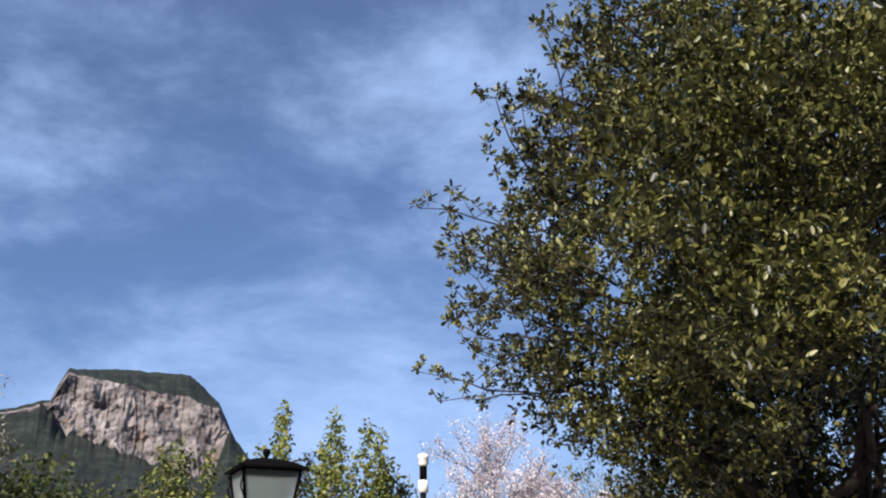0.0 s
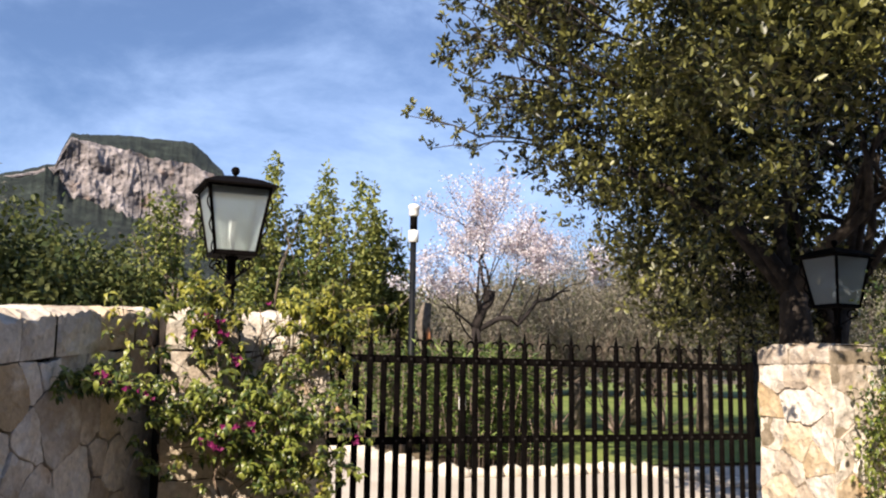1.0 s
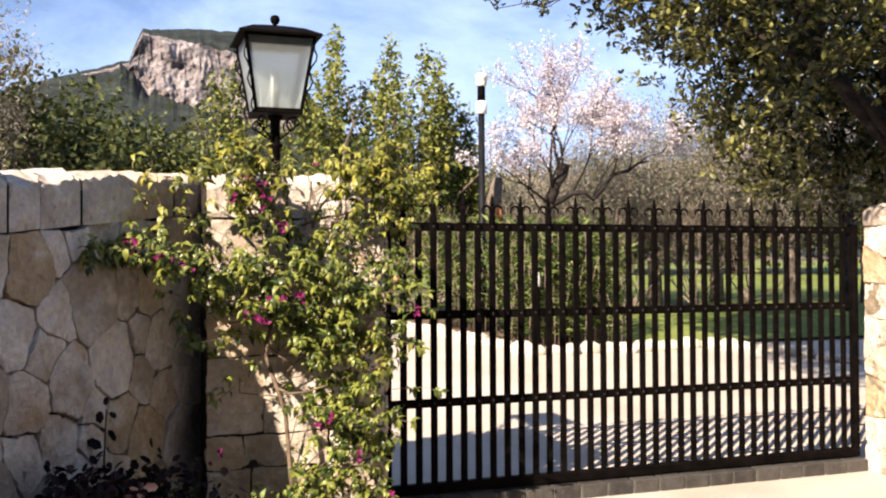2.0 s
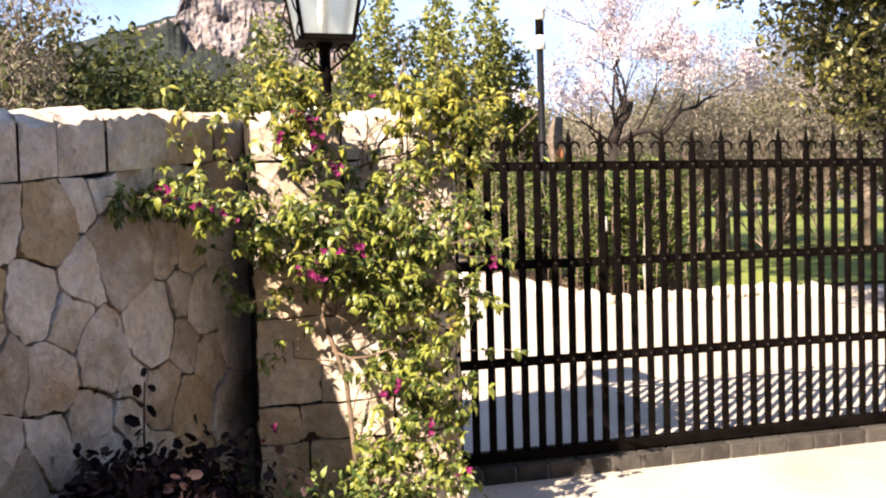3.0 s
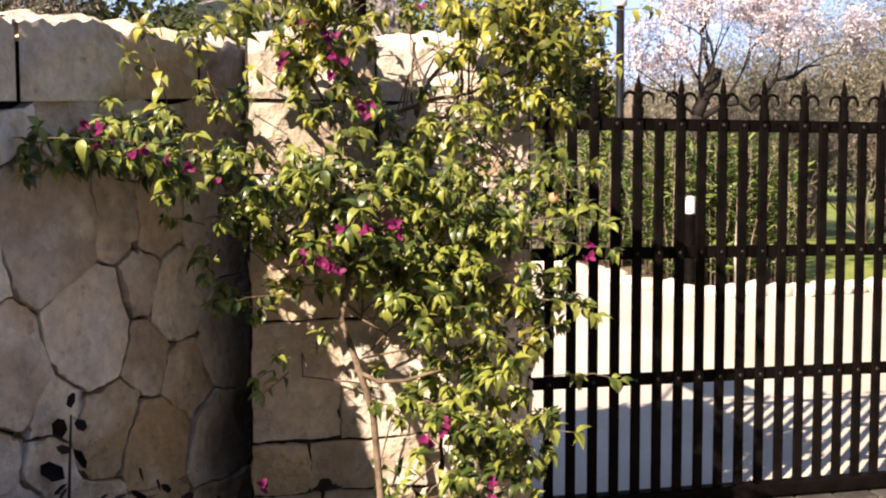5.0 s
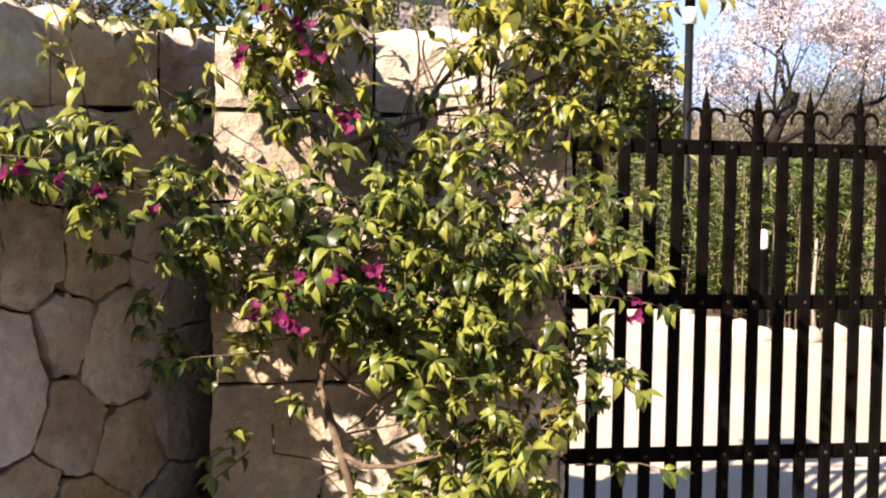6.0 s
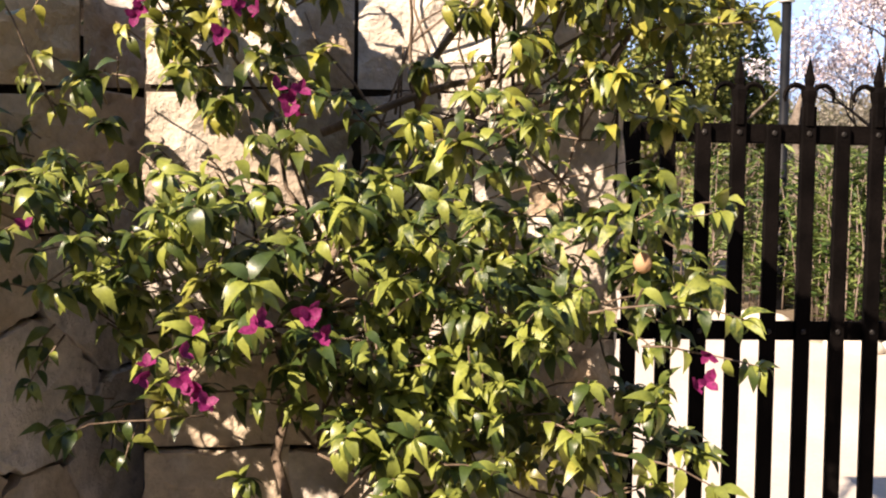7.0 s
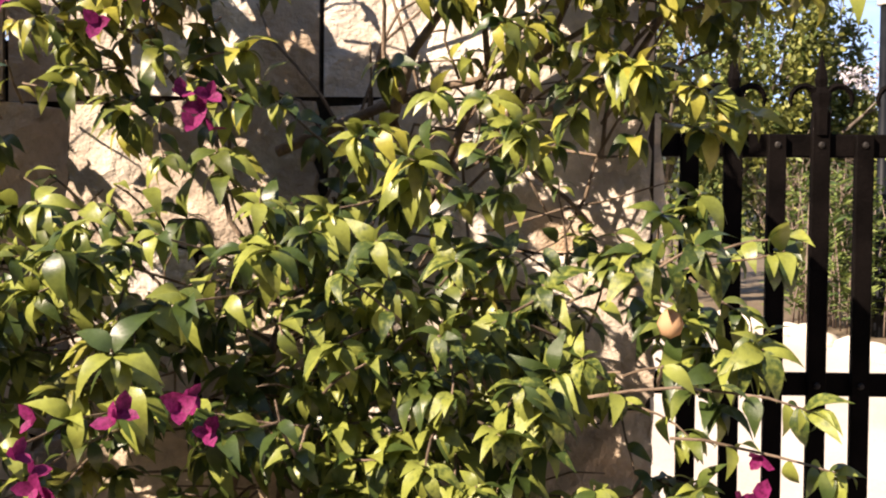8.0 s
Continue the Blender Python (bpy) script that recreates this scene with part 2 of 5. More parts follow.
M_BLOSSOM = material("almond_blossom", (0.50, 0.42, 0.46), (0.81, 0.775, 0.80), 2.0, 0.7, per_island=0.6, translucent=0.35, fine=0.0)
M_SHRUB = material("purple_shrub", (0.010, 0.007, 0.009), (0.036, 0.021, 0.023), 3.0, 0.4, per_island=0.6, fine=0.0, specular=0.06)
M_TWIG = material("dry_twig", (0.14, 0.10, 0.08), (0.27, 0.21, 0.17), 6.0, 0.9, fine=0.0)
M_WHITE = material("white_enamel", (0.75, 0.75, 0.74), (0.82, 0.82, 0.81), 6.0, 0.4, fine=0.05)
M_BULB = material("frosted_bulb", (0.40, 0.41, 0.41), (0.47, 0.48, 0.48), 6.0, 0.6, fine=0.05)
M_TERRA = material("terracotta", (0.45, 0.17, 0.07), (0.58, 0.25, 0.11), 6.0, 0.85, fine=0.15)
M_PANE = glass("lantern_glass", (0.66, 0.71, 0.71), 0.3)

# ---- ground ----
Y_LINES = [-3000, -600, -120, -40, -20] + [-14 + 1.0 * k for k in range(14)] + [0.5 * k for k in range(33)] \
    + [17 + k for k in range(1, 44)] + [80, 120, 200, 400, 800, 1600, 3000]


def rise(y):
    """Height of the ground: level before the gate, then climbing."""
    if y <= 0:
        return 0.0
    if y <= 7:
        return 0.098 * y
    if y <= 60:
        return 0.686 + 0.030 * (y - 7)
    return 2.276 + 0.004 * (y - 60)


def sheet(name, spans, lift, mat, label, category, cells=1):
    """A strip of ground: spans(y) gives its two edges in x."""
    verts, faces = [], []
    rows = [(y, spans(y)) for y in Y_LINES if spans(y)]
    for y, (a, b) in rows:
        for k in range(cells + 1):
            verts.append((a + (b - a) * k / cells, y, rise(y) + lift))
    for i in range(len(rows) - 1):
        for k in range(cells):
            j = i * (cells + 1) + k
            faces.append((j, j + 1, j + cells + 2, j + cells + 1))
    ob = mesh_object(name, verts, faces, mat, smooth=False)
    return tagged(ob, label, category, kind="structure")


def bed_edge(y):
    """The kerb's x on the bed's left side, for y past its corner."""
    return 3.25 - 0.40 * (y - 5.2) if y < 8 else 2.1 - 0.15 * (y - 8)


sheet("ground", lambda y: (-3000, 3000), -0.02, M_EARTH, "dry brown earth reaching to the hills", "ground")
sheet("road", lambda y: ((-0.35 + (min(y, -0.9) + 0.9) * 0.41 if y < -0.5 else -14), 16) if -14 <= y <= 5.0 else ((-14, bed_edge(y)) if 5.0 < y < 30 else None), 0.0, M_DRIVE,
      "sunlit pale concrete driveway through the gate", "driveway")
sheet("lawn", lambda y: (5.0 + 0.1 * (y - 5.5), 60) if 5.5 <= y <= 45 else None, 0.02, M_LAWN,
      "mown green lawn behind the planted bed", "lawn")


# ---- dry stone walls ----
def clip(poly, a, b, c):
    """The part of a polygon where a*u + b*v <= c."""
    out = []
    for i, p in enumerate(poly):
        q = poly[(i + 1) % len(poly)]
        dp, dq = a * p[0] + b * p[1] - c, a * q[0] + b * q[1] - c
        if dp <= 0:
            out.append(p)
        if (dp < 0 < dq) or (dq < 0 < dp):
            t = dp / (dp - dq)
            out.append((p[0] + (q[0] - p[0]) * t, p[1] + (q[1] - p[1]) * t))
    return out


def cells_of(seeds, outline):
    """Voronoi cells of the seeds inside an outline."""
    cells = []
    for i, s in enumerate(seeds):
        poly = list(outline)
        for j, o in enumerate(seeds):
            if i == j or not poly:
                continue
            a, b = (o[0] - s[0]), (o[1] - s[1])
            c = (o[0] ** 2 + o[1] ** 2 - s[0] ** 2 - s[1] ** 2) / 2
            if len(s) > 2 and len(o) > 2:         # larger stones push the joint away
                c += (s[2] ** 2 - o[2] ** 2) / 2
            poly = clip(poly, a, b, c)
        if len(poly) > 2:
            cells.append(poly)
    return cells


def stone(poly, to_world, parent, rng, joint=0.009, proud=0.026, deep=0.06, warp=0.006):
    """One rough stone: an uneven outline, a shoulder and a hammered face. to_world(u, v, d) places it; d is outwards."""
    cu = sum(p[0] for p in poly) / len(poly)
    cv = sum(p[1] for p in poly) / len(poly)
    ring, gaps = [], []
    for i, p in enumerate(poly):
        q = poly[(i + 1) % len(poly)]
        length = math.hypot(q[0] - p[0], q[1] - p[1])
        if length < 0.012:
            continue
        steps = max(2, min(12, int(length / 0.022)))
        edge_gap = rng.uniform(0.0, joint) * rng.uniform(0.1, 1.4)
        bow = rng.uniform(-0.004, 0.002) * min(1.0, length / 0.15)
        for k in range(steps):
            t = (k + (0.10 if k == 0 else 0.0)) / steps
            wob = bow * 4 * t * (1 - t) + (rng.uniform(-0.003, 0.003) if k else 0)
            du, dv = (q[0] - p[0]) / length, (q[1] - p[1]) / length
            u, v = p[0] + (q[0] - p[0]) * t, p[1] + (q[1] - p[1]) * t
            bend_u = warp * (noise.noise((u * 5.5, v * 5.5, 1.0)) * 1.6 + noise.noise((u * 17, v * 17, 2.0)) * 0.55)
            bend_v = warp * (noise.noise((u * 5.5, v * 5.5, 7.0)) * 1.6 + noise.noise((u * 17, v * 17, 8.0)) * 0.55)
            ring.append((u - dv * wob + bend_u, v + du * wob + bend_v))
            gaps.append(0.0018 + edge_gap + (rng.choice((0.0, 0.0, 0.002, 0.004, 0.020)) if k == 0 else 0.009 * rng.random() if rng.random() < 0.15 else rng.uniform(0, 0.0025)))
    if len(ring) < 3:
        return
    size = min(max(p[0] for p in poly) - min(p[0] for p in poly), max(p[1] for p in poly) - min(p[1] for p in poly))

    def inset(amount):
        out = []
        for (u, v), gap in zip(ring, gaps):
            d = math.hypot(u - cu, v - cv) or 1e-6
            w = min(0.7, (amount + gap) / d)
            out.append((u + (cu - u) * w, v + (cv - v) * w))
        return out

    tilt_u, tilt_v = rng.uniform(-0.05, 0.05), rng.uniform(-0.05, 0.05)
    lift = proud * rng.uniform(0.6, 1.25)
    seed = rng.uniform(0, 50)
    n = len(ring)
    verts, faces = [], []
    rings = ((0, -deep, 0), (0, lift * 0.72, 0.002), (0.003, lift, 0.002), (0.003, lift, 0), (0.12 * size, lift * 1.02, 0), (0.24 * size, lift * 1.02, 0), (0.36 * size, lift * 1.02, 0))
    for r, (amount, depth, rough) in enumerate(rings):
        for u, v in inset(amount):
            d = depth + (tilt_u * (u - cu) + tilt_v * (v - cv) if depth > 0 else 0) + rng.uniform(-rough, rough)
            if amount > 0:
                d += 0.016 * noise.noise((u * 5, v * 5, seed)) + 0.006 * noise.noise((u * 13, v * 13, seed)) + 0.002 * noise.noise((u * 30, v * 30, seed))
            verts.append(to_world(u, v, d))
    for k in range(n):                            # the rim lies on the face's own edge, for a sharp arris
        verts[3 * n + k] = verts[2 * n + k]
    verts.append(to_world(cu, cv, lift * 1.02 + 0.016 * noise.noise((cu * 5, cv * 5, seed)) + 0.006 * noise.noise((cu * 13, cv * 13, seed))))
    for r in (0, 1, 3, 4, 5):
        for k in range(n):
            a, b = r * n + k, r * n + (k + 1) % n
            faces.append((a, b, b + n, a + n))
    for k in range(n):
        faces.append((6 * n + k, 6 * n + (k + 1) % n, 7 * n))
    ob = mesh_object("stone", verts, faces, M_STONE, parent)
    for p in ob.data.polygons[:2 * n]:
        p.use_smooth = False
    return ob


def cap_stone(u0, u1, v0a, v0b, v1a, v1b, depth, to_world, parent, rng):
    """A top stone as deep as its wall, rough on face and top."""
    nu, nd = max(4, int((u1 - u0) / 0.022)), 8
    g = 0.0045
    verts, faces = [], []

    def add_grid(f, a, b):
        base = len(verts)
        for i in range(a + 1):
            for j in range(b + 1):
                verts.append(f(i / a, j / b))
        for i in range(a):
            for j in range(b):
                k = base + i * (b + 1) + j
                faces.append((k, k + 1, k + b + 2, k + b + 1))

    dip = [0.034 * noise.noise((u0 * 3 + k * 0.27, 2.0, u1)) + rng.uniform(-0.008, 0.005) for k in range(nu + 1)]
    lift = rng.uniform(0.008, 0.028)

    def top(s):
        k = s * nu
        i = min(nu - 1, int(k))
        e = dip[i] + (dip[i + 1] - dip[i]) * (k - i)
        return v1a + (v1b - v1a) * s + e - 0.018 * abs(2 * s - 1) ** 6

    def u_of(s):
        return u0 + g + (u1 - u0 - 2 * g) * s

    def low(s):
        return v0a + (v0b - v0a) * s + g

    def chip(s):
        return max(0.006, 0.030 + 0.050 * noise.noise((u_of(s) * 4, u1, 5.0)) + 0.016 * noise.noise((u_of(s) * 19, u1, 8.0)))

    def face(s, t):
        edge = min(s, 1 - s, t, 1 - t)
        d = lift * min(1.0, edge * 14 + 0.7) + (noise.noise((u_of(s) * 8, t * 3, u0)) * 0.009 + noise.noise((u_of(s) * 22, t * 7, u0)) * 0.004 if edge > 0 else 0)
        return to_world(u_of(s), low(s) + (top(s) - low(s) - chip(s)) * t, d)

    def crown(s, t):
        if t == 0:
            return face(s, 1.0)
        d = -0.006 - 1.1 * chip(s) if t < 0.2 else lift * 0.2 - depth * t
        return to_world(u_of(s), top(s) - (0.012 if t == 1 else -0.008 * noise.noise((u_of(s) * 12, t * 6, 3))), d)

    add_grid(face, nu, 7)
    add_grid(crown, nu, nd)
    for s in (0, 1):
        add_grid(lambda a, b: to_world(u_of(s), low(s) + (top(s) - low(s) - 0.012) * b, lift * 0.2 - depth * a), 2, 2)
    return mesh_object("stone", verts, faces, M_STONE, parent)


def plane_map(origin, along, out):
    o, a, n = Vector(origin), Vector(along), Vector(out)
    return lambda u, v, d: o + a * u + n * d + Vector((0, 0, v))


def jittered(width, height, step_u, step_v, rng, v0=0.0):
    seeds = []
    rows = max(1, round(height / step_v))
    for r in range(rows):
        cols = max(1, round(width / step_u))
        for c in range(cols):
            seeds.append((width * (c + 0.5 + (0.25 if r % 2 else -0.25) + rng.uniform(-0.3, 0.3)) / cols,
                          v0 + height * (r + 0.5 + rng.uniform(-0.32, 0.32)) / rows))
    return seeds


def coursed(width, top, rng, low=0.17, high=0.27, short=0.22, long=0.46):
    """Rectangles in uneven courses, each cut slightly askew."""
    polys, v = [], 0.0
    while v < top - 0.02:
        h = rng.uniform(low, high)
        if top - v - h < 0.12:
            h = top - v
        u = 0.0
        while u < width - 0.01:
            w = rng.uniform(short, long)
            if width - u - w < 0.16:
                w = width - u
            k = [rng.uniform(-0.035, 0.035) for _ in range(4)]
            polys.append([(u, v), (u + w, v + k[0] * 0.4), (min(width, u + w + k[1]), v + h), (u + k[2] * (u > 0), v + h + k[3] * 0.4)])
            u += w
        v += h
    return polys


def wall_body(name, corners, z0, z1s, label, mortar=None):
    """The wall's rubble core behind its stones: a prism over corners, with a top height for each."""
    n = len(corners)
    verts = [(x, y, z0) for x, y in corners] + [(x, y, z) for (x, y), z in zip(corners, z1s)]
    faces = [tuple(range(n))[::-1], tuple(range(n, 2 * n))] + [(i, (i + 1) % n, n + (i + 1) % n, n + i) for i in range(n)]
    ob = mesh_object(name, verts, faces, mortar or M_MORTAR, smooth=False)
    return tagged(ob, label, "wall", kind="structure")


# the wing wall that flares towards the viewer
WING_O, WING_D, WING_N = Vector((-1.413, -0.445, 0)), Vector((-0.573, -0.8196, 0)), Vector((0.8196, -0.573, 0))
WING_LEN, WING_THICK = 4.6, 0.48


def wing_top(u):
    step = 0.29 if u > 1.8 else 0.0               # unseen wall end, raised a course to cast shade on the pillar
    return 2.225 + step - 0.070 * min(u, 2.1) - 0.01 * max(0, u - 2.1)


def wing_seam(u):
    """Height of the bed joint under the top stones."""
    return 1.985 - 0.098 * min(u, 2.1) - 0.01 * max(0, u - 2.1)


def at_wing(u, d):
    p = WING_O + WING_D * u + WING_N * d
    return (p.x, p.y)


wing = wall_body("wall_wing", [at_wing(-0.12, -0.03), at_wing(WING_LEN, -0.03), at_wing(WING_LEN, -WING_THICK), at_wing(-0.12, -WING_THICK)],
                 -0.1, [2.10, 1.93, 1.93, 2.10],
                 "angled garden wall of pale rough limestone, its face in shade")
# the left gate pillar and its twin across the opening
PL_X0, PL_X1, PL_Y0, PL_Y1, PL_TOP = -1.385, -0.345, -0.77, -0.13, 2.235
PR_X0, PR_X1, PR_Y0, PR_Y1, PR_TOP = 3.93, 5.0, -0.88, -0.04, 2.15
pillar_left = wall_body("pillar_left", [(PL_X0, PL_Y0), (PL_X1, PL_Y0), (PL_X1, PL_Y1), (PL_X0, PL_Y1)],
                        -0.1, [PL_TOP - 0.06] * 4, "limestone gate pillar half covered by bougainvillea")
pillar_right = wall_body("pillar_right", [(PR_X0, PR_Y0), (PR_X1, PR_Y0), (PR_X1, PR_Y1), (PR_X0, PR_Y1)],
                         -0.1, [PR_TOP - 0.06] * 4, "sunlit cream limestone gate pillar with rough joints", M_MORTAR_PALE)
wing_right = wall_body("wall_wing_far", [(PR_X1, -0.7), (PR_X1 + 1.6, -3.6), (PR_X1 + 2.05, -3.4), (PR_X1 + 0.5, -0.4)], -0.1,
                       [2.1, 2.0, 2.0, 2.1], "angled limestone garden wall beyond the gate pillar")
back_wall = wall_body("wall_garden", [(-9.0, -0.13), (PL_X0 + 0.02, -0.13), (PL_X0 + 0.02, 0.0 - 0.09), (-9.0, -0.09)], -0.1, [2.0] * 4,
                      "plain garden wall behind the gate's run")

# Added wall, never in view: it blocks low sky light from the shaded wing.
wall_body("wall_lane", [(-16.0, -10.4), (18.0, -10.4), (18.0, -10.0), (-16.0, -10.0)], -0.1, [7.4] * 4, "plain tall wall added unseen behind the camera to block sky light", M_MORTAR_PALE)

# ---- iron gate ----
PITCH, RAIL_Z = 0.11, (1.95, 1.337, 0.727)


def finial_mesh():
    """A spear point with two curled side leaves, from its foot at z = 0."""
    verts, faces = lathe([(0.020, -0.05), (0.021, 0.02), (0.026, 0.045), (0.027, 0.055), (0.014, 0.072), (0.018, 0.09), (0.010, 0.125), (0.001, 0.165)], 6)
    for side in (-1, 1):
        pts = []
        for k in range(9):
            a = math.pi * (0.02 + 1.12 * k / 8)
            pts.append((side * (0.034 - 0.034 * math.cos(a) + 0.010), 0, 0.035 + 0.036 * math.sin(a) + 0.004))
        tube(pts, [0.010, 0.010, 0.0095, 0.009, 0.0085, 0.008, 0.007, 0.006, 0.004], 5, verts, faces)
    me = bpy.data.meshes.new("finial")
    me.from_pydata([tuple(v) for v in verts], [], faces)
    me.materials.append(M_IRON)
    return me


def bar_mesh(z0, z1):
    bm = bmesh.new()
    add_box(bm, (-0.0235, -0.010, z0), (0.0235, 0.010, z1), 0.003)
    me = bpy.data.meshes.new("bar")
    bm.to_mesh(me)
    bm.free()
    me.materials.append(M_IRON)
    return me


def rivet_mesh():
    verts, faces = lathe([(0.009, 0.0), (0.0085, 0.003), (0.005, 0.006)], 7)
    me = bpy.data.meshes.new("rivet")
    me.from_pydata([(x, -z, y) for x, y, z in verts], [], [f[::-1] for f in faces])
    me.materials.append(M_RIVET)
    return me


def build_gate():
    gate = thing("sliding_gate", "black wrought iron sliding gate with fleur-de-lis finials, closed", "gate")
    x0, x1 = -1.21, 3.84
    for z in RAIL_Z:
        bm = bmesh.new()
        add_box(bm, (x0, 0.010, z - 0.030), (x1, 0.030, z + 0.030), 0.004)
        part("rail", bm, M_IRON, gate)
    bm = bmesh.new()
    add_box(bm, (x0, -0.025, 0.108), (x1, 0.045, 0.178), 0.006)
    part("bottom_beam", bm, M_IRON, gate)
    for x in (x0 - 0.02, x1 - 0.005):
        bm = bmesh.new()
        add_box(bm, (x, -0.02, 0.105), (x + 0.05, 0.04, RAIL_Z[0] + 0.05), 0.004)
        part("stile", bm, M_IRON, gate)
    tall, short, tip, pin = bar_mesh(0.16, RAIL_Z[0] + 0.085), bar_mesh(0.16, RAIL_Z[0] + 0.028), finial_mesh(), rivet_mesh()
    for i in range(-10, 35):
        bar = new("bar", tall if i % 2 == 0 else short)
        bar.parent = gate
        bar.location = (i * PITCH, 0, 0)
        if i % 2 == 0:
            f = new("finial", tip)
            f.parent = bar
            f.location = (0, 0, RAIL_Z[0] + 0.075)
        for z in RAIL_Z:
            r = new("rivet", pin)
            r.parent = bar
            r.location = (0, -0.010, z)
    return gate


build_gate()

# ---- lanterns on the pillars ----
def build_lantern(at):
    lamp = thing("post_lantern", "black iron lantern with frosted panes on a short post", "lamp", "lanterns on the gate pillars", at=at)
    v, f = lathe([(0.07, -0.01), (0.07, 0.012), (0.034, 0.03), (0.030, 0.05), (0.030, 0.19), (0.042, 0.20), (0.042, 0.22), (0.030, 0.23),
                  (0.030, 0.36), (0.045, 0.375), (0.045, 0.39)], 14)
    mesh_object("post", v, f, M_IRON, lamp)
    zb, zt, hb, ht = 0.405, 0.838, 0.130, 0.200
    bm = bmesh.new()
    add_box(bm, (-hb - 0.012, -hb - 0.012, zb - 0.018), (hb + 0.012, hb + 0.012, zb), 0.003)
    part("tray", bm, M_IRON, lamp)
    corners = [(-1, -1), (1, -1), (1, 1), (-1, 1)]
    for a, b in corners:
        v, f = tube([(a * hb, b * hb, zb - 0.01), (a * (hb + ht) / 2, b * (hb + ht) / 2, (zb + zt) / 2), (a * ht, b * ht, zt)], [0.013] * 3, 4)
        mesh_object("corner_post", v, f, M_IRON, lamp, smooth=False)
        pts = []
        for k in range(15):                       # a wavy vine-like rod beside each corner
            t = k / 14
            r = hb + (ht - hb) * t + 0.016 + 0.013 * math.sin(t * 19)
            pts.append((a * r, b * r, zb - 0.02 + (zt - zb) * t))
        v, f = tube(pts, [0.006] * 15, 4)
        mesh_object("scroll_rod", v, f, M_IRON, lamp)
        pts = []
        for k in range(20):                       # a scroll under the tray
            t = k / 19
            ang = t * 2.6 * math.pi
            r = 0.050 * (1 - 0.72 * t)
            pts.append((a * (0.085 + r * math.cos(ang) * 0.72), b * (0.085 + r * math.cos(ang) * 0.72), zb - 0.075 + r * math.sin(ang)))
        pts.insert(0, (a * 0.02, b * 0.02, zb - 0.16))
        v, f = tube(pts, [0.006] * 21, 4)
        mesh_object("scroll", v, f, M_IRON, lamp)
    for i in range(4):
        (a, b), (c, d) = corners[i], corners[(i + 1) % 4]
        q = [(a * hb, b * hb, zb), (c * hb, d * hb, zb), (c * ht, d * ht, zt), (a * ht, b * ht, zt)]
        inner = [(x * 0.975, y * 0.975, z) for x, y, z in q]
        p = mesh_object("pane", q + inner, [(0, 1, 2, 3), (7, 6, 5, 4), (0, 4, 5, 1), (1, 5, 6, 2), (2, 6, 7, 3), (3, 7, 4, 0)], M_PANE, lamp, "frosted glass pane", smooth=False)
        p.visible_shadow = False
        for lo, hi, z in ((hb, hb, zb + 0.006), (ht, ht, zt - 0.008)):
            v, f = tube([(a * lo, b * lo, z), (c * hi, d * hi, z)], [0.011, 0.011], 4)
            mesh_object("frame_bar", v, f, M_IRON, lamp, smooth=False)
    roof = [(0.240, zt - 0.005), (0.240, zt + 0.008), (0.15, zt + 0.055), (0.05, zt + 0.085), (0.02, zt + 0.09)]
    v, f = lathe([(r * math.sqrt(2), z) for r, z in roof], 4)
    turn = Matrix.Rotation(math.pi / 4, 3, "Z")
    mesh_object("roof", [turn @ Vector(p) for p in v], f, M_IRON, lamp, smooth=False)
    v, f = lathe([(0.012, zt + 0.085), (0.012, zt + 0.10), (0.024, zt + 0.112), (0.030, zt + 0.13), (0.024, zt + 0.150), (0.006, zt + 0.158)], 12)
    mesh_object("ball", v, f, M_IRON, lamp)
    v, f = lathe([(0.022, zb), (0.022, zb + 0.08), (0.026, zb + 0.085), (0.028, zb + 0.14), (0.024, zb + 0.22), (0.008, zb + 0.25)], 12)
    mesh_object("bulb", v, f, M_BULB, lamp, "white tubular bulb")
    return lamp


lantern = build_lantern((-0.96, -0.55, PL_TOP - 0.045))
copy_thing(lantern, pose(4.36, -0.56, PR_TOP - 0.06, 0, 0, 1))

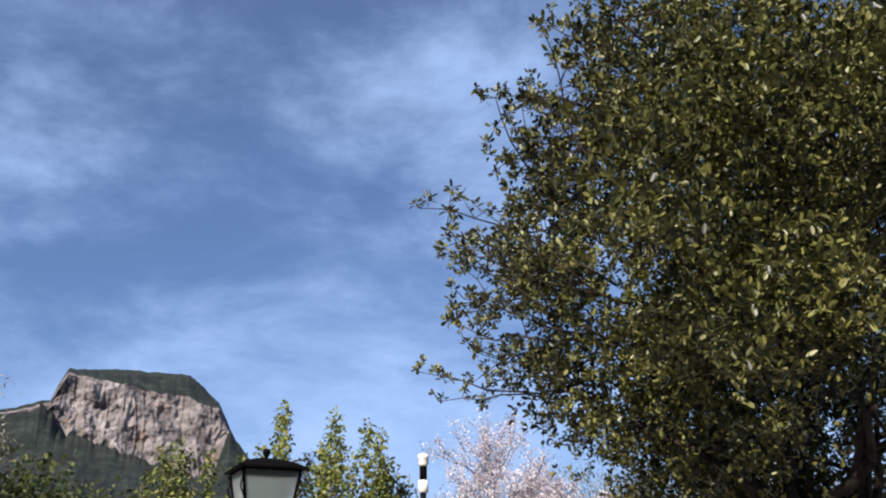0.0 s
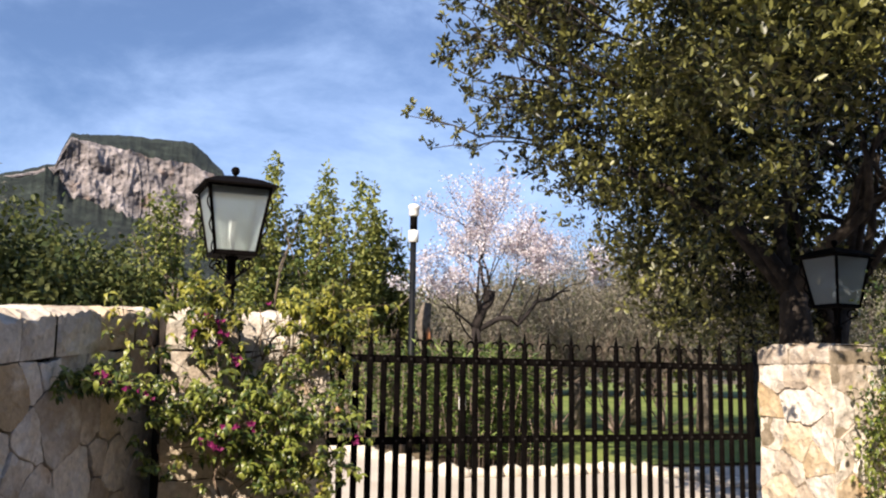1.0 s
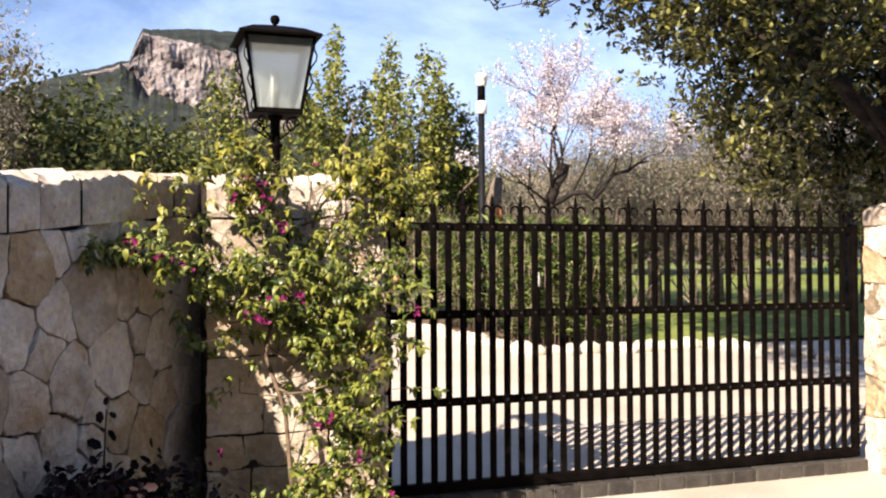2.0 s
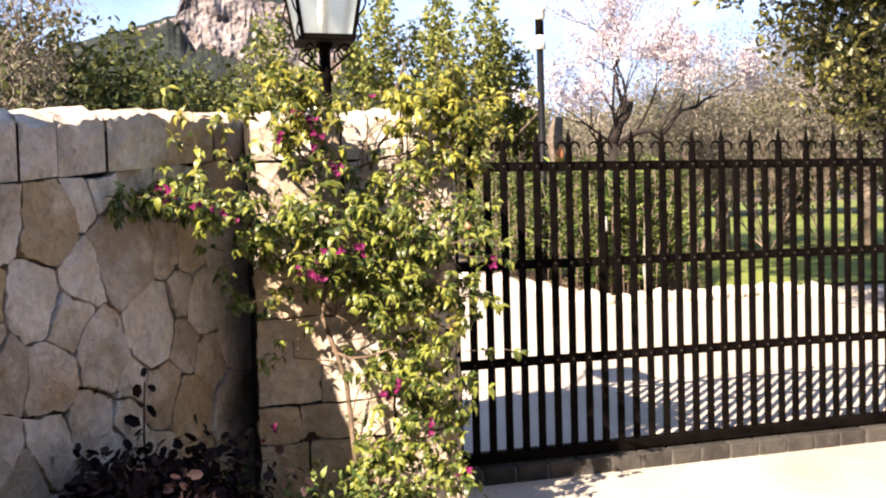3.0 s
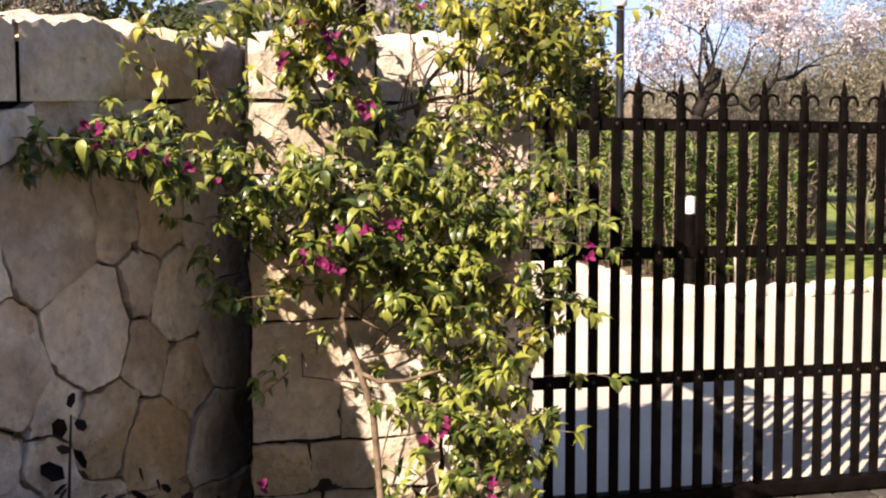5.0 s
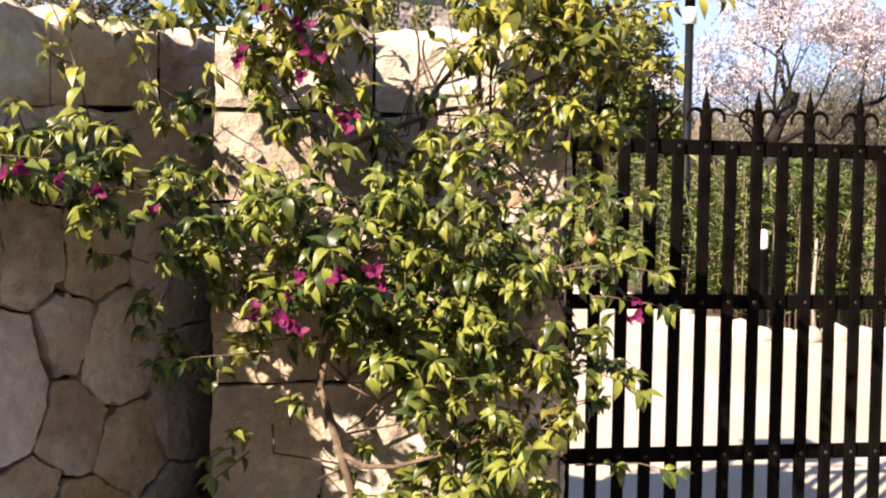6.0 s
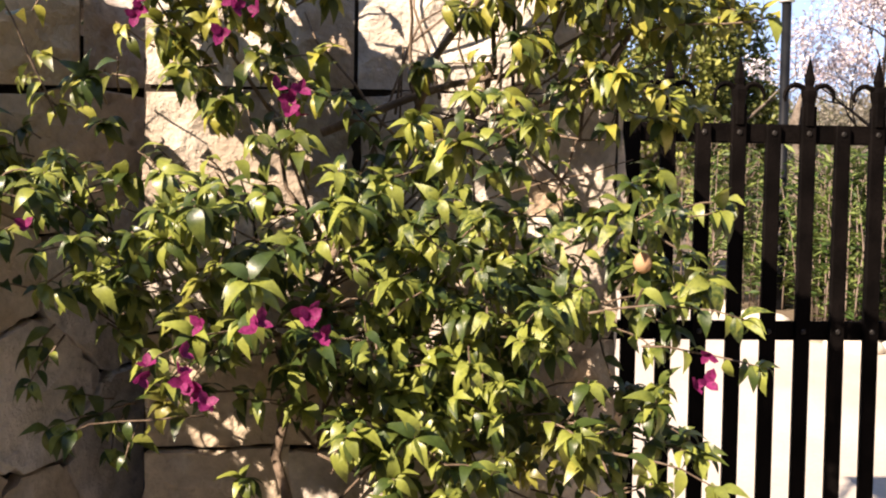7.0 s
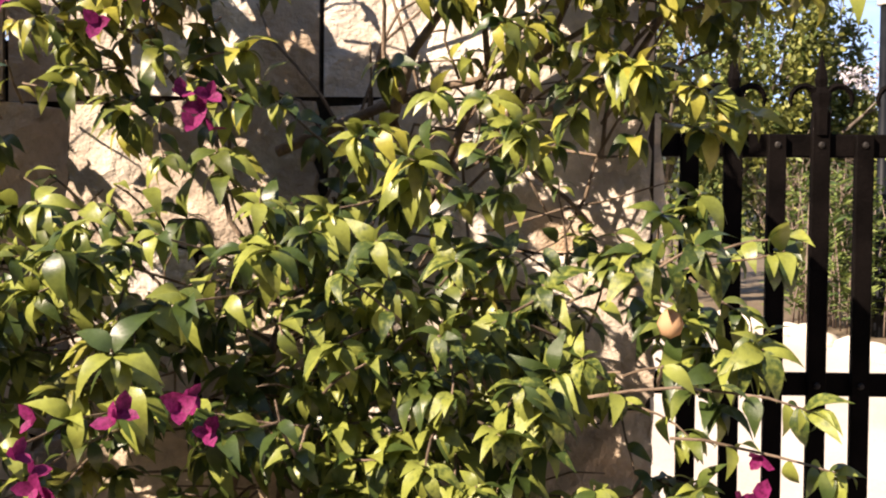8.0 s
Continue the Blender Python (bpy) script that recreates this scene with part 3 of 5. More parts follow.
# ---- leaves and trees ----
def leaf_template(kind):
    if kind == "vine":                            # ovate, folded along the midrib, tip bent down
        v, f = [(0, 0, 0)], []
        rows = ((0.03, 0.05, 0.010), (0.10, 0.13, 0.035), (0.22, 0.195, 0.065), (0.37, 0.228, 0.07), (0.53, 0.205, 0.03), (0.68, 0.15, -0.06), (0.82, 0.09, -0.18), (0.92, 0.034, -0.29))
        for k, (x, w, z) in enumerate(rows):
            wave = 0.05 * math.sin(k * 1.7)
            v += [(x, w, z + w * (0.16 + wave)), (x, 0, z), (x, -w, z + w * (0.20 - wave))]
        v.append((1.0, 0, -0.38))
        f += [(0, 2, 1), (0, 3, 2)]
        for k in range(7):
            j = 1 + 3 * k
            f += [(j, j + 1, j + 4, j + 3), (j + 1, j + 2, j + 5, j + 4)]
        f += [(22, 23, 25), (23, 24, 25)]
    elif kind == "bract":                         # broad, cupped and papery
        v = [(0, 0, 0), (0.3, 0.33, 0.10), (0.7, 0.30, 0.06), (1.0, 0, -0.06), (0.7, -0.30, 0.06), (0.3, -0.33, 0.10), (0.5, 0, -0.02)]
        f = [(0, 6, 1), (1, 6, 2), (2, 6, 3), (3, 6, 4), (4, 6, 5), (5, 6, 0)]
    elif kind == "oval":
        v = [(0, 0, 0), (0.3, 0.19, 0.05), (0.75, 0.2, 0.02), (1.0, 0, -0.05), (0.75, -0.2, 0.02), (0.3, -0.19, 0.05)]
        f = [(0, 3, 2, 1), (0, 5, 4, 3)]
    elif kind == "round":
        v = [(0, 0, 0), (0.3, 0.3, 0.04), (0.8, 0.26, 0.0), (1.0, 0, -0.06), (0.8, -0.26, 0.0), (0.3, -0.3, 0.04)]
        f = [(0, 3, 2, 1), (0, 5, 4, 3)]
    else:                                         # narrow
        v = [(0, 0, 0), (0.45, 0.12, 0.02), (1.0, 0, -0.10), (0.45, -0.12, 0.02)]
        f = [(0, 2, 1), (0, 3, 2)]
    return np.array(v), f


def leaf_frames(way, up, rng):
    """Rotation matrices with x along way and z near up."""
    x = way / np.linalg.norm(way, axis=1, keepdims=True)
    y = np.cross(up, x)
    y /= np.linalg.norm(y, axis=1, keepdims=True) + 1e-9
    z = np.cross(x, y)
    return np.stack([x, y, z], axis=2)


def leaf_mesh(name, kind, places, frames, sizes, mat, parent, label=""):
    """Many leaves in one mesh."""
    tv, tf = leaf_template(kind)
    n, k = len(places), len(tv)
    verts = np.einsum("nij,kj->nki", frames, tv) * sizes[:, None, None] + places[:, None, :]
    verts = verts.reshape(-1, 3)
    flat = np.concatenate([np.array(f) for f in tf])
    lens = np.array([len(f) for f in tf])
    all_loops = (flat[None, :] + (np.arange(n) * k)[:, None]).reshape(-1)
    all_lens = np.tile(lens, n)
    all_starts = np.concatenate([[0], np.cumsum(all_lens)[:-1]])
    me = bpy.data.meshes.new(name)
    me.vertices.add(len(verts))
    me.vertices.foreach_set("co", verts.astype(np.float32).reshape(-1))
    me.loops.add(len(all_loops))
    me.loops.foreach_set("vertex_index", all_loops.astype(np.int32))
    me.polygons.add(len(all_lens))
    me.polygons.foreach_set("loop_start", all_starts.astype(np.int32))
    me.polygons.foreach_set("loop_total", all_lens.astype(np.int32))
    me.polygons.foreach_set("use_smooth", np.ones(len(all_lens), bool))
    me.update(calc_edges=True)
    me.materials.append(mat)
    ob = new(name, me)
    ob.parent = parent
    return tagged(ob, label, kind="stuff")


def spray(ends, per, spread, size, rng, droop=0.3, ways=None):
    """Leaves clustered about twig ends: places, frames and sizes."""
    n = len(ends) * per
    c = np.repeat(np.asarray(ends), per, axis=0)
    off = rng.normal(size=(n, 3)) * spread
    places = c + off
    way = off / (np.linalg.norm(off, axis=1, keepdims=True) + 1e-6) + rng.normal(size=(n, 3)) * 0.6
    if ways is not None:
        way = way + np.repeat(np.asarray(ways), per, axis=0)
    way[:, 2] -= droop
    up = rng.normal(size=(n, 3)) * 0.55 + np.array((0, 0, 1.0))
    return places, leaf_frames(way, up, rng), size * rng.uniform(0.65, 1.25, n)


def grow(base, way, length, radius, depth, rng, lines, ends, spread=0.65, lift=0.15, forks=3, shrink=0.72):
    """Recursive limbs: fills lines with (points, radii) and ends with twig tips."""
    pts, p, d = [Vector(base)], Vector(base), Vector(way).normalized()
    steps = 4
    for k in range(steps):
        d = (d + Vector(rng.normal(size=3)) * 0.16 + Vector((0, 0, lift * 0.25))).normalized()
        p = p + d * (length / steps)
        pts.append(p.copy())
    radii = [radius * (1 - 0.42 * k / steps) for k in range(steps + 1)]
    lines.append((pts, radii, depth))
    if depth == 0:
        ends.append((tuple(p), tuple(d)))
        ends.append((tuple(pts[2]), tuple(d)))
        return
    for k in range(forks):
        nd = (d + Vector(rng.normal(size=3)) * spread + Vector((0, 0, lift))).normalized()
        start = pts[-1] if k < 2 else pts[-2]
        grow(start, nd, length * shrink * rng.uniform(0.8, 1.15), radii[-1] * 0.8, depth - 1, rng, lines, ends, spread, lift, forks, shrink)


def limb_parts(lines, mat, parent, deepest=0, sides=6, name="limb"):
    """Each main limb with its forks is one part; lines come in runs that start at the deepest level."""
    top = max(d for _, _, d in lines)
    runs = []
    for line in lines:
        if line[2] == top:
            runs.append([])
        runs[-1].append(line)
    for run in runs:
        verts, faces = [], []
        for pts, radii, depth in run:
            if depth >= deepest:
                tube(pts, [max(r, 0.003) for r in radii], sides if depth > 1 else 4, verts, faces)
        mesh_object(name, verts, faces, mat, parent)


def clumps_in(centre, radii, count, rng, seed, hollow=0.3, rough=0.22):
    """Points in an uneven ellipsoid, thicker towards its skin."""
    out = []
    for _ in range(count):
        u = rng.normal(size=3)
        u /= np.linalg.norm(u)
        r = rng.uniform(hollow, 1.0) ** 0.6
        q = Vector(u * 2.2) + Vector((seed, 0, 0))
        out.append(np.array(centre) + np.array(radii) * u * r * (1 + rough * noise.noise(q) + rough * 0.6 * noise.noise(q * 2.7)))
    return np.array(out)


def build_tree(name, label, at, height, spread_r, mat, bark, seed, leaf=0.07, per=8, kind="round", clumps=160, tips=6, cluster=0.16, trunk=0.12,
               low=0.15, spread=0.09, extra=None, group=""):
    """A tapering trunk, forking limbs and a crown of leaf clusters filling an uneven ellipsoid."""
    rng = np.random.default_rng(seed)
    tree = thing(name, label, "tree", group, at=at)
    lines, ends = [], []
    t_len = height * 0.28
    tv, tf = tube([(0, 0, -0.1), (0.03, 0.02, t_len * 0.5), (0.0, 0.04, t_len)], [trunk * 1.25, trunk, trunk * 0.9], 9)
    mesh_object("trunk", tv, tf, bark, tree)
    for k in range(5):
        a = 2 * math.pi * (k + rng.uniform(-0.3, 0.3)) / 5
        w = (math.cos(a) * spread_r / height * 1.6, math.sin(a) * spread_r / height * 1.6, rng.uniform(0.6, 1.1))
        grow((0, 0.04, t_len), w, height * 0.26, trunk * 0.5, 2, rng, lines, ends, 0.5, 0.2, 2, 0.62)
    limb_parts(lines, bark, tree, 0)
    c = (0, 0, height * (1 + low) / 2)
    e = clumps_in(c, (spread_r, spread_r, height * (1 - low) / 2), clumps, rng, seed)
    if extra is not None:
        e = np.concatenate([e * np.array((1, 1, 0.72)), extra(rng)])
    e = (e[:, None, :] + rng.normal(size=(len(e), tips, 3)) * cluster).reshape(-1, 3)
    places, frames, sizes = spray(e, per, spread, leaf, rng)
    leaf_mesh("crown", kind, places, frames, sizes, mat, tree)
    return tree


# the big carob beyond the far pillar
def build_carob():
    rng = np.random.default_rng(11)
    at = (5.02, 1.25, rise(1.25))
    tree = thing("carob_tree", "large evergreen carob tree with dense dark leaves and drooping branch ends", "tree", at=at)
    lines, ends = [], []
    for k, (lean, r) in enumerate((((-0.10, -0.10, 1), 0.30), ((0.3, 0.1, 1), 0.24))):
        d = Vector(lean).normalized()
        pts = [Vector((0.62 + 0.16 * k, 0.0, -0.1)) + d * (0.55 * j) + Vector(rng.normal(size=3)) * 0.04 for j in range(6)]
        v, f = tube(pts + [pts[-1] + d * 0.35], [r * 1.25, r, r * 0.9, r * 0.8, r * 0.68, r * 0.5, r * 0.2], 10)
        mesh_object("trunk", v, f, M_BARK_DARK, tree)
        for j in range(6):
            a = rng.uniform(0, 2 * math.pi)
            grow(pts[-1] if j < 4 else pts[-2], (math.cos(a), math.sin(a), rng.uniform(1.2, 2.2)), 1.4, r * 0.32, 3, rng, lines, ends, 0.5, 0.12, 3, 0.68)
    limb_parts(lines, M_BARK_DARK, tree, 2)
    # the crown: clumps of leaf rosettes inside an outline that widens downwards
    table = ((1.9, 0.9), (2.2, 1.3), (2.6, 1.9), (3.0, 2.2), (3.5, 2.6), (4.0, 2.9), (4.5, 3.35), (5.8, 3.4), (7.0, 3.15), (7.8, 2.9), (8.4, 2.6), (9.1, 2.3), (9.8, 1.75), (12.0, 0.5))

    def reach(z):
        for (z0, r0), (z1, r1) in zip(table, table[1:]):
            if z0 <= z <= z1:
                return r0 + (r1 - r0) * (z - z0) / (z1 - z0)
        return 0.0

    axis = (0.55, -0.2)

    def open_below(x, y, z):
        """The hollow in front of the trunks, under the overhanging crown."""
        edge = 0.5 * noise.noise((x * 1.1, y * 1.1, z * 1.1))
        return y < 0.30 + edge - 1.4 * max(0.0, z - 4.3) and z < 5.6 and x > -0.50 + 0.45 * edge - 0.5 * max(0.0, 3.6 - z)

    clumps = []

    def put(x, y, z):
        if not open_below(x, y, z):
            clumps.append((x, y, z))

    while len(clumps) < 1500:
        z = rng.uniform(1.95, 11.8)
        if rng.uniform() > (reach(z) / 4.7) ** 1.6:
            continue
        a = rng.uniform(0, 2 * math.pi)
        q = rng.uniform(0.05, 1.0) ** 0.42
        bump = 1 + 0.20 * noise.noise((math.cos(a) * 2, math.sin(a) * 2, z * 0.7)) + 0.12 * noise.noise((math.cos(a) * 5, math.sin(a) * 5, z * 1.8))
        r = reach(z) * 0.96 * q * bump
        x, y = axis[0] + r * math.cos(a), axis[1] + r * math.sin(a) * 0.96
        if y < 0.0 - 1.2 * (z - 2.15) or z < 1.95 + 0.7 * abs(noise.noise((x * 0.5, y * 0.5, 1.0))) or (q > 0.4 and noise.noise((x * 0.9, y * 0.9, z * 1.1)) < (0.22 if x < -1.3 and z > 3.8 else 0.0)):
            continue
        put(x, y, z)
    for _ in range(650):                          # the dense inside
        z = rng.uniform(2.9, 9.0)
        a, q = rng.uniform(0, 2 * math.pi), rng.uniform(0, 0.66)
        put(axis[0] + 0.5 + reach(z) * q * math.cos(a), axis[1] + reach(z) * q * math.sin(a) * 0.9, z)
    for _ in range(400):                          # and the shaded underside
        z = rng.uniform(2.1, 5.0)
        a, q = rng.uniform(0, 2 * math.pi), rng.uniform(0.3, 0.9)
        x, y = axis[0] + reach(z) * q * math.cos(a), axis[1] + reach(z) * q * math.sin(a) * 0.9
        if y > 0.1 - 1.2 * (z - 2.15):
            put(x, y, z)
    for _ in range(420):                          # the middle, thick on its sunny side
        z = rng.uniform(4.2, 7.6)
        a, q = rng.uniform(math.pi, math.pi * 1.7), rng.uniform(0.5, 0.82)
        put(axis[0] + reach(z) * q * math.cos(a), axis[1] + reach(z) * q * math.sin(a) * 0.9, z)
    for _ in range(380):                          # hanging boughs on the far side
        z = rng.uniform(1.9, 5.0)
        a, q = rng.uniform(math.pi * 0.05, math.pi * 0.95), rng.uniform(0.25, 1.0)
        r = reach(z) * 0.95 * q
        x, y = axis[0] + r * math.cos(a), axis[1] + r * math.sin(a)
        if z > 2.1 + 0.9 * abs(noise.noise((x * 0.6, y * 0.6, 3.0))):
            put(x, y, z)
    for _ in range(620):                          # overhang added towards the lane, to shade what lies below
        z = 4.7 + 2.7 * rng.uniform() ** 1.2
        a, q = rng.uniform(math.pi * 1.15, math.pi * 1.6), rng.uniform(0.55, 1.0)
        r = (5.0 - 0.10 * (z - 5.0) ** 2) * q * (1 + 0.18 * noise.noise((math.cos(a) * 3, math.sin(a) * 3, z)))
        x, y = axis[0] + r * math.cos(a), axis[1] + r * math.sin(a)
        if noise.noise((x * 0.9, y * 0.9, z * 1.1)) > -0.12 and z > 4.6 + 0.5 * abs(noise.noise((x, y, 6.0))):
            clumps.append((x, y, z))
    for _ in range(70):                           # a bough added over the gate to shade the far lantern
        clumps.append(tuple(np.array((-2.2, -3.2, 4.1)) + rng.normal(size=3) * np.array((0.36, 0.36, 0.22))))
    c = np.array(clumps)
    tips = (c[:, None, :] + rng.normal(size=(len(c), 6, 3)) * np.array((0.17, 0.17, 0.15))).reshape(-1, 3)
    out = np.repeat((c - np.array((axis[0], axis[1], 5.5))) * 0.16, 6, axis=0) + np.array((0, 0, 0.5))
    places, frames, sizes = spray(tips, 11, 0.020, 0.082, rng, 0.0, out)
    leaf_mesh("crown", "oval", places, frames, sizes, M_CAROB, tree)
    # thin boughs that stick out into the sky, tufted with leaves
    tip_pts, tw_v, tw_f = [], [], []
    for k in range(66):
        z = rng.uniform(4.4, 6.6) if k % 2 else rng.uniform(6.2, 9.6)
        a = rng.uniform(math.pi * 0.66, math.pi * 1.06)
        r = reach(z)
        start = Vector((axis[0] + r * 0.70 * math.cos(a), axis[1] + r * 0.70 * math.sin(a), z))
        way = Vector((math.cos(a), math.sin(a), rng.uniform(-0.30, 0.45)))
        pts = [start]
        length = ((4.75 if z < 6.0 else 4.75 - 0.62 * (z - 6.0)) - 0.70 * r) * rng.uniform(0.5, 1.05)
        for j in range(7):
            way = (way + Vector(rng.normal(size=3)) * 0.22 + Vector((0, 0, 0.03 - 0.02 * j))).normalized()
            pts.append(pts[-1] + way * length / 7)
            for _ in range(2):
                tip = pts[-1] + Vector(rng.normal(size=3)) * (0.15 if j < 5 else 0.07) + Vector((0, 0, 0.04))
                tip_pts.append(tip)
                tube([pts[-1], tip], [0.006, 0.004], 4, tw_v, tw_f)
        v, f = tube(pts, [0.019 - 0.002 * j for j in range(8)], 5)
        mesh_object("bough", v, f, M_BARK_DARK, tree)
    places, frames, sizes = spray(np.array([tuple(p) for p in tip_pts]), 13, 0.016, 0.085, rng, -0.25)
    tagged(mesh_object("twig_mass", tw_v, tw_f, M_BARK_DARK, tree), kind="stuff")
    leaf_mesh("outer_spray", "oval", places, frames, sizes, M_CAROB, tree)
    return tree


build_carob()


# the almond in blossom
def build_almond():
    rng = np.random.default_rng(23)
    at = (5.22, 8.35, rise(8.35) + 0.05)
    tree = thing("almond_tree", "gnarled almond tree covered in pale pink blossom", "tree", at=at)
    v, f = tube([(0, 0, -0.1), (0.02, 0, 0.8), (-0.05, 0.02, 1.5), (-0.10, 0, 2.0)], [0.12, 0.09, 0.085, 0.08], 9)
    mesh_object("trunk", v, f, M_BARK_ALMOND, tree)
    # a thick cut limb
    v, f = tube([(-0.10, 0, 1.95), (0.05, 0, 2.30), (0.16, -0.02, 2.42), (0.20, -0.02, 2.62)], [0.10, 0.085, 0.08, 0.085], 9)
    mesh_object("cut_limb", v, f, M_BARK_ALMOND, tree, "dark sawn-off limb")
    v, f = tube([(-0.08, 0, 1.90), (0.30, -0.1, 2.12), (0.52, -0.15, 2.14), (0.66, -0.15, 2.02), (0.82, -0.2, 2.20), (1.02, -0.2, 2.46), (1.32, -0.2, 2.52), (1.52, -0.2, 2.66), (1.74, -0.2, 2.70)],
                [0.055, 0.05, 0.048, 0.045, 0.042, 0.036, 0.030, 0.022, 0.012], 7)
    mesh_object("low_limb", v, f, M_BARK_ALMOND, tree)
    lines, ends = [], []
    mains = (((0.05, 0, 2.28), (0.16, 0.05, 1.0), 1.22, 0.042), ((0.10, 0, 2.36), (0.42, 0.1, 1.0), 0.95, 0.032), ((-0.02, 0, 2.15), (-0.32, 0.1, 1.0), 0.90, 0.030),
             ((-0.10, 0, 1.95), (-0.85, -0.1, 0.75), 0.72, 0.026), ((-0.08, 0, 1.70), (-0.9, 0.2, 0.45), 0.62, 0.022), ((0.30, -0.1, 2.14), (0.6, 0.1, 1.0), 0.78, 0.026),
             ((0.0, 0, 2.10), (0.25, 0.7, 1.0), 0.76, 0.026), ((-0.06, 0, 2.05), (-0.15, -0.6, 1.0), 0.76, 0.026), ((1.02, -0.2, 2.46), (0.15, 0, 1.0), 0.56, 0.018),
             ((1.52, -0.2, 2.66), (0.8, 0, 0.5), 0.46, 0.014), ((0.66, -0.15, 2.05), (0.25, -0.2, 1.0), 0.56, 0.016), ((1.32, -0.2, 2.52), (0.2, 0.3, 0.9), 0.46, 0.014))
    for p, w, length, r in mains:
        grow(p, w, length, r, 3, rng, lines, ends, 0.44, 0.22, 3, 0.74)
    limb_parts(lines, M_BARK_ALMOND, tree, 0, 5)
    e = []
    for pts, radii, depth in lines:
        if depth < 2:
            for p in pts[1:]:
                for _ in range(4 if depth == 0 else 2):
                    e.append(np.array(p) + rng.normal(size=3) * 0.06)
    places, frames, sizes = spray(np.array(e), 3, 0.026, 0.042, rng, 0.0)
    leaf_mesh("blossom", "round", places, frames, sizes, M_BLOSSOM, tree, "pale pink blossom")
    return tree


almond = build_almond()
copy_thing(almond, pose(11.6, 8.6, rise(8.6), 0, 0, 140))


def polar(az, dist):
    """A place by bearing (degrees from +y) and distance from where the walk begins."""
    x, y = -2.0 + dist * math.sin(radians(az)), -6.3 + dist * math.cos(radians(az))
    return (x, y, rise(y))


# slender young trees beyond the wall
def spires(height, r, count, low=0.35):
    def make(rng):
        pts = []
        for _ in range(count):
            a, q = rng.uniform(0, 2 * math.pi), rng.uniform(0.2, 1.0) * r
            top = height * rng.uniform(0.74, 1.12) * (1 - 0.22 * q / r)
            for z in np.arange(height * low, top, 0.16):
                w = 0.14 * (1 - z / top) + 0.01
                pts.append((q * math.cos(a) * (0.6 + 0.4 * z / top) + rng.normal() * w, q * math.sin(a) * (0.6 + 0.4 * z / top) + rng.normal() * w, z))
        return np.array(pts)
    return make


for k, (az, dist, h, r) in enumerate(((7.6, 17.5, 4.9, 1.0), (13.3, 17.0, 5.4, 0.9), (16.2, 17.5, 5.4, 1.0), (18.8, 18.0, 5.2, 0.75), (20.8, 18.5, 4.0, 0.5))):
    build_tree("young_tree", "slender young evergreen with upright leafy shoots", polar(az, dist), h, r, M_YOUNG, M_BARK, 40 + k, 0.095, 7,
               "round", 34, 5, 0.05, 0.07, 0.05, 0.055, spires(h, r, 7), "young trees behind the wall")
for k, (az, dist, h, r) in enumerate(((-1.8, 16.0, 3.6, 1.5), (2.2, 17.0, 3.4, 1.4), (5.8, 20.0, 2.6, 1.3), (-6.0, 15.0, 3.9, 1.8))):
    build_tree("garden_tree", "rounded green garden tree behind the stone wall", polar(az, dist), h, r, M_FAR_LEAF, M_BARK, 60 + k, 0.11, 9,
               "round", 200, 6, 0.18, 0.09, 0.05, 0.10, None, "garden trees behind the wall")
build_tree("olive_tree", "tall grey-green olive tree behind the wall", polar(-8.8, 14.0), 5.2, 1.3, M_OLIVE, M_BARK, 71, 0.08, 15, "narrow", 260, 6, 0.18,
           0.13, 0.1, 0.10)
for k, (az, dist, h, r) in enumerate(((24.5, 22, 3.0, 1.9), (28.5, 21, 3.5, 2.0), (32.0, 20, 4.1, 2.0), (35.5, 22, 4.6, 2.2), (39.5, 21, 4.6, 2.2), (43.5, 23, 4.2, 2.4),
                                      (48.0, 24, 4.2, 2.4))):
    build_tree("grey_olive_tree", "grey-brown olive tree at the lawn's far side", polar(az, dist), h, r, M_OLIVE, M_BARK, 80 + k, 0.09, 11, "narrow", 240, 6,
               0.24, 0.14, 0.28, 0.12, None, "olive trees round the lawn")
for k, (az, dist, h, r) in enumerate(((30.0, 38, 4.2, 3.0), (36.5, 40, 5.0, 3.2), (42.0, 42, 6, 3.4), (23.0, 40, 4.2, 3.0), (17.0, 42, 4.6, 3.0), (50.0, 40, 6, 3.4))):
    build_tree("far_tree", "broad dull green tree beyond the lawn", polar(az, dist), h, r, M_FAR_LEAF, M_BARK_DARK, 100 + k, 0.24, 8, "round", 240, 6, 0.35, 0.2,
               0.15, 0.2, None, "trees beyond the lawn")

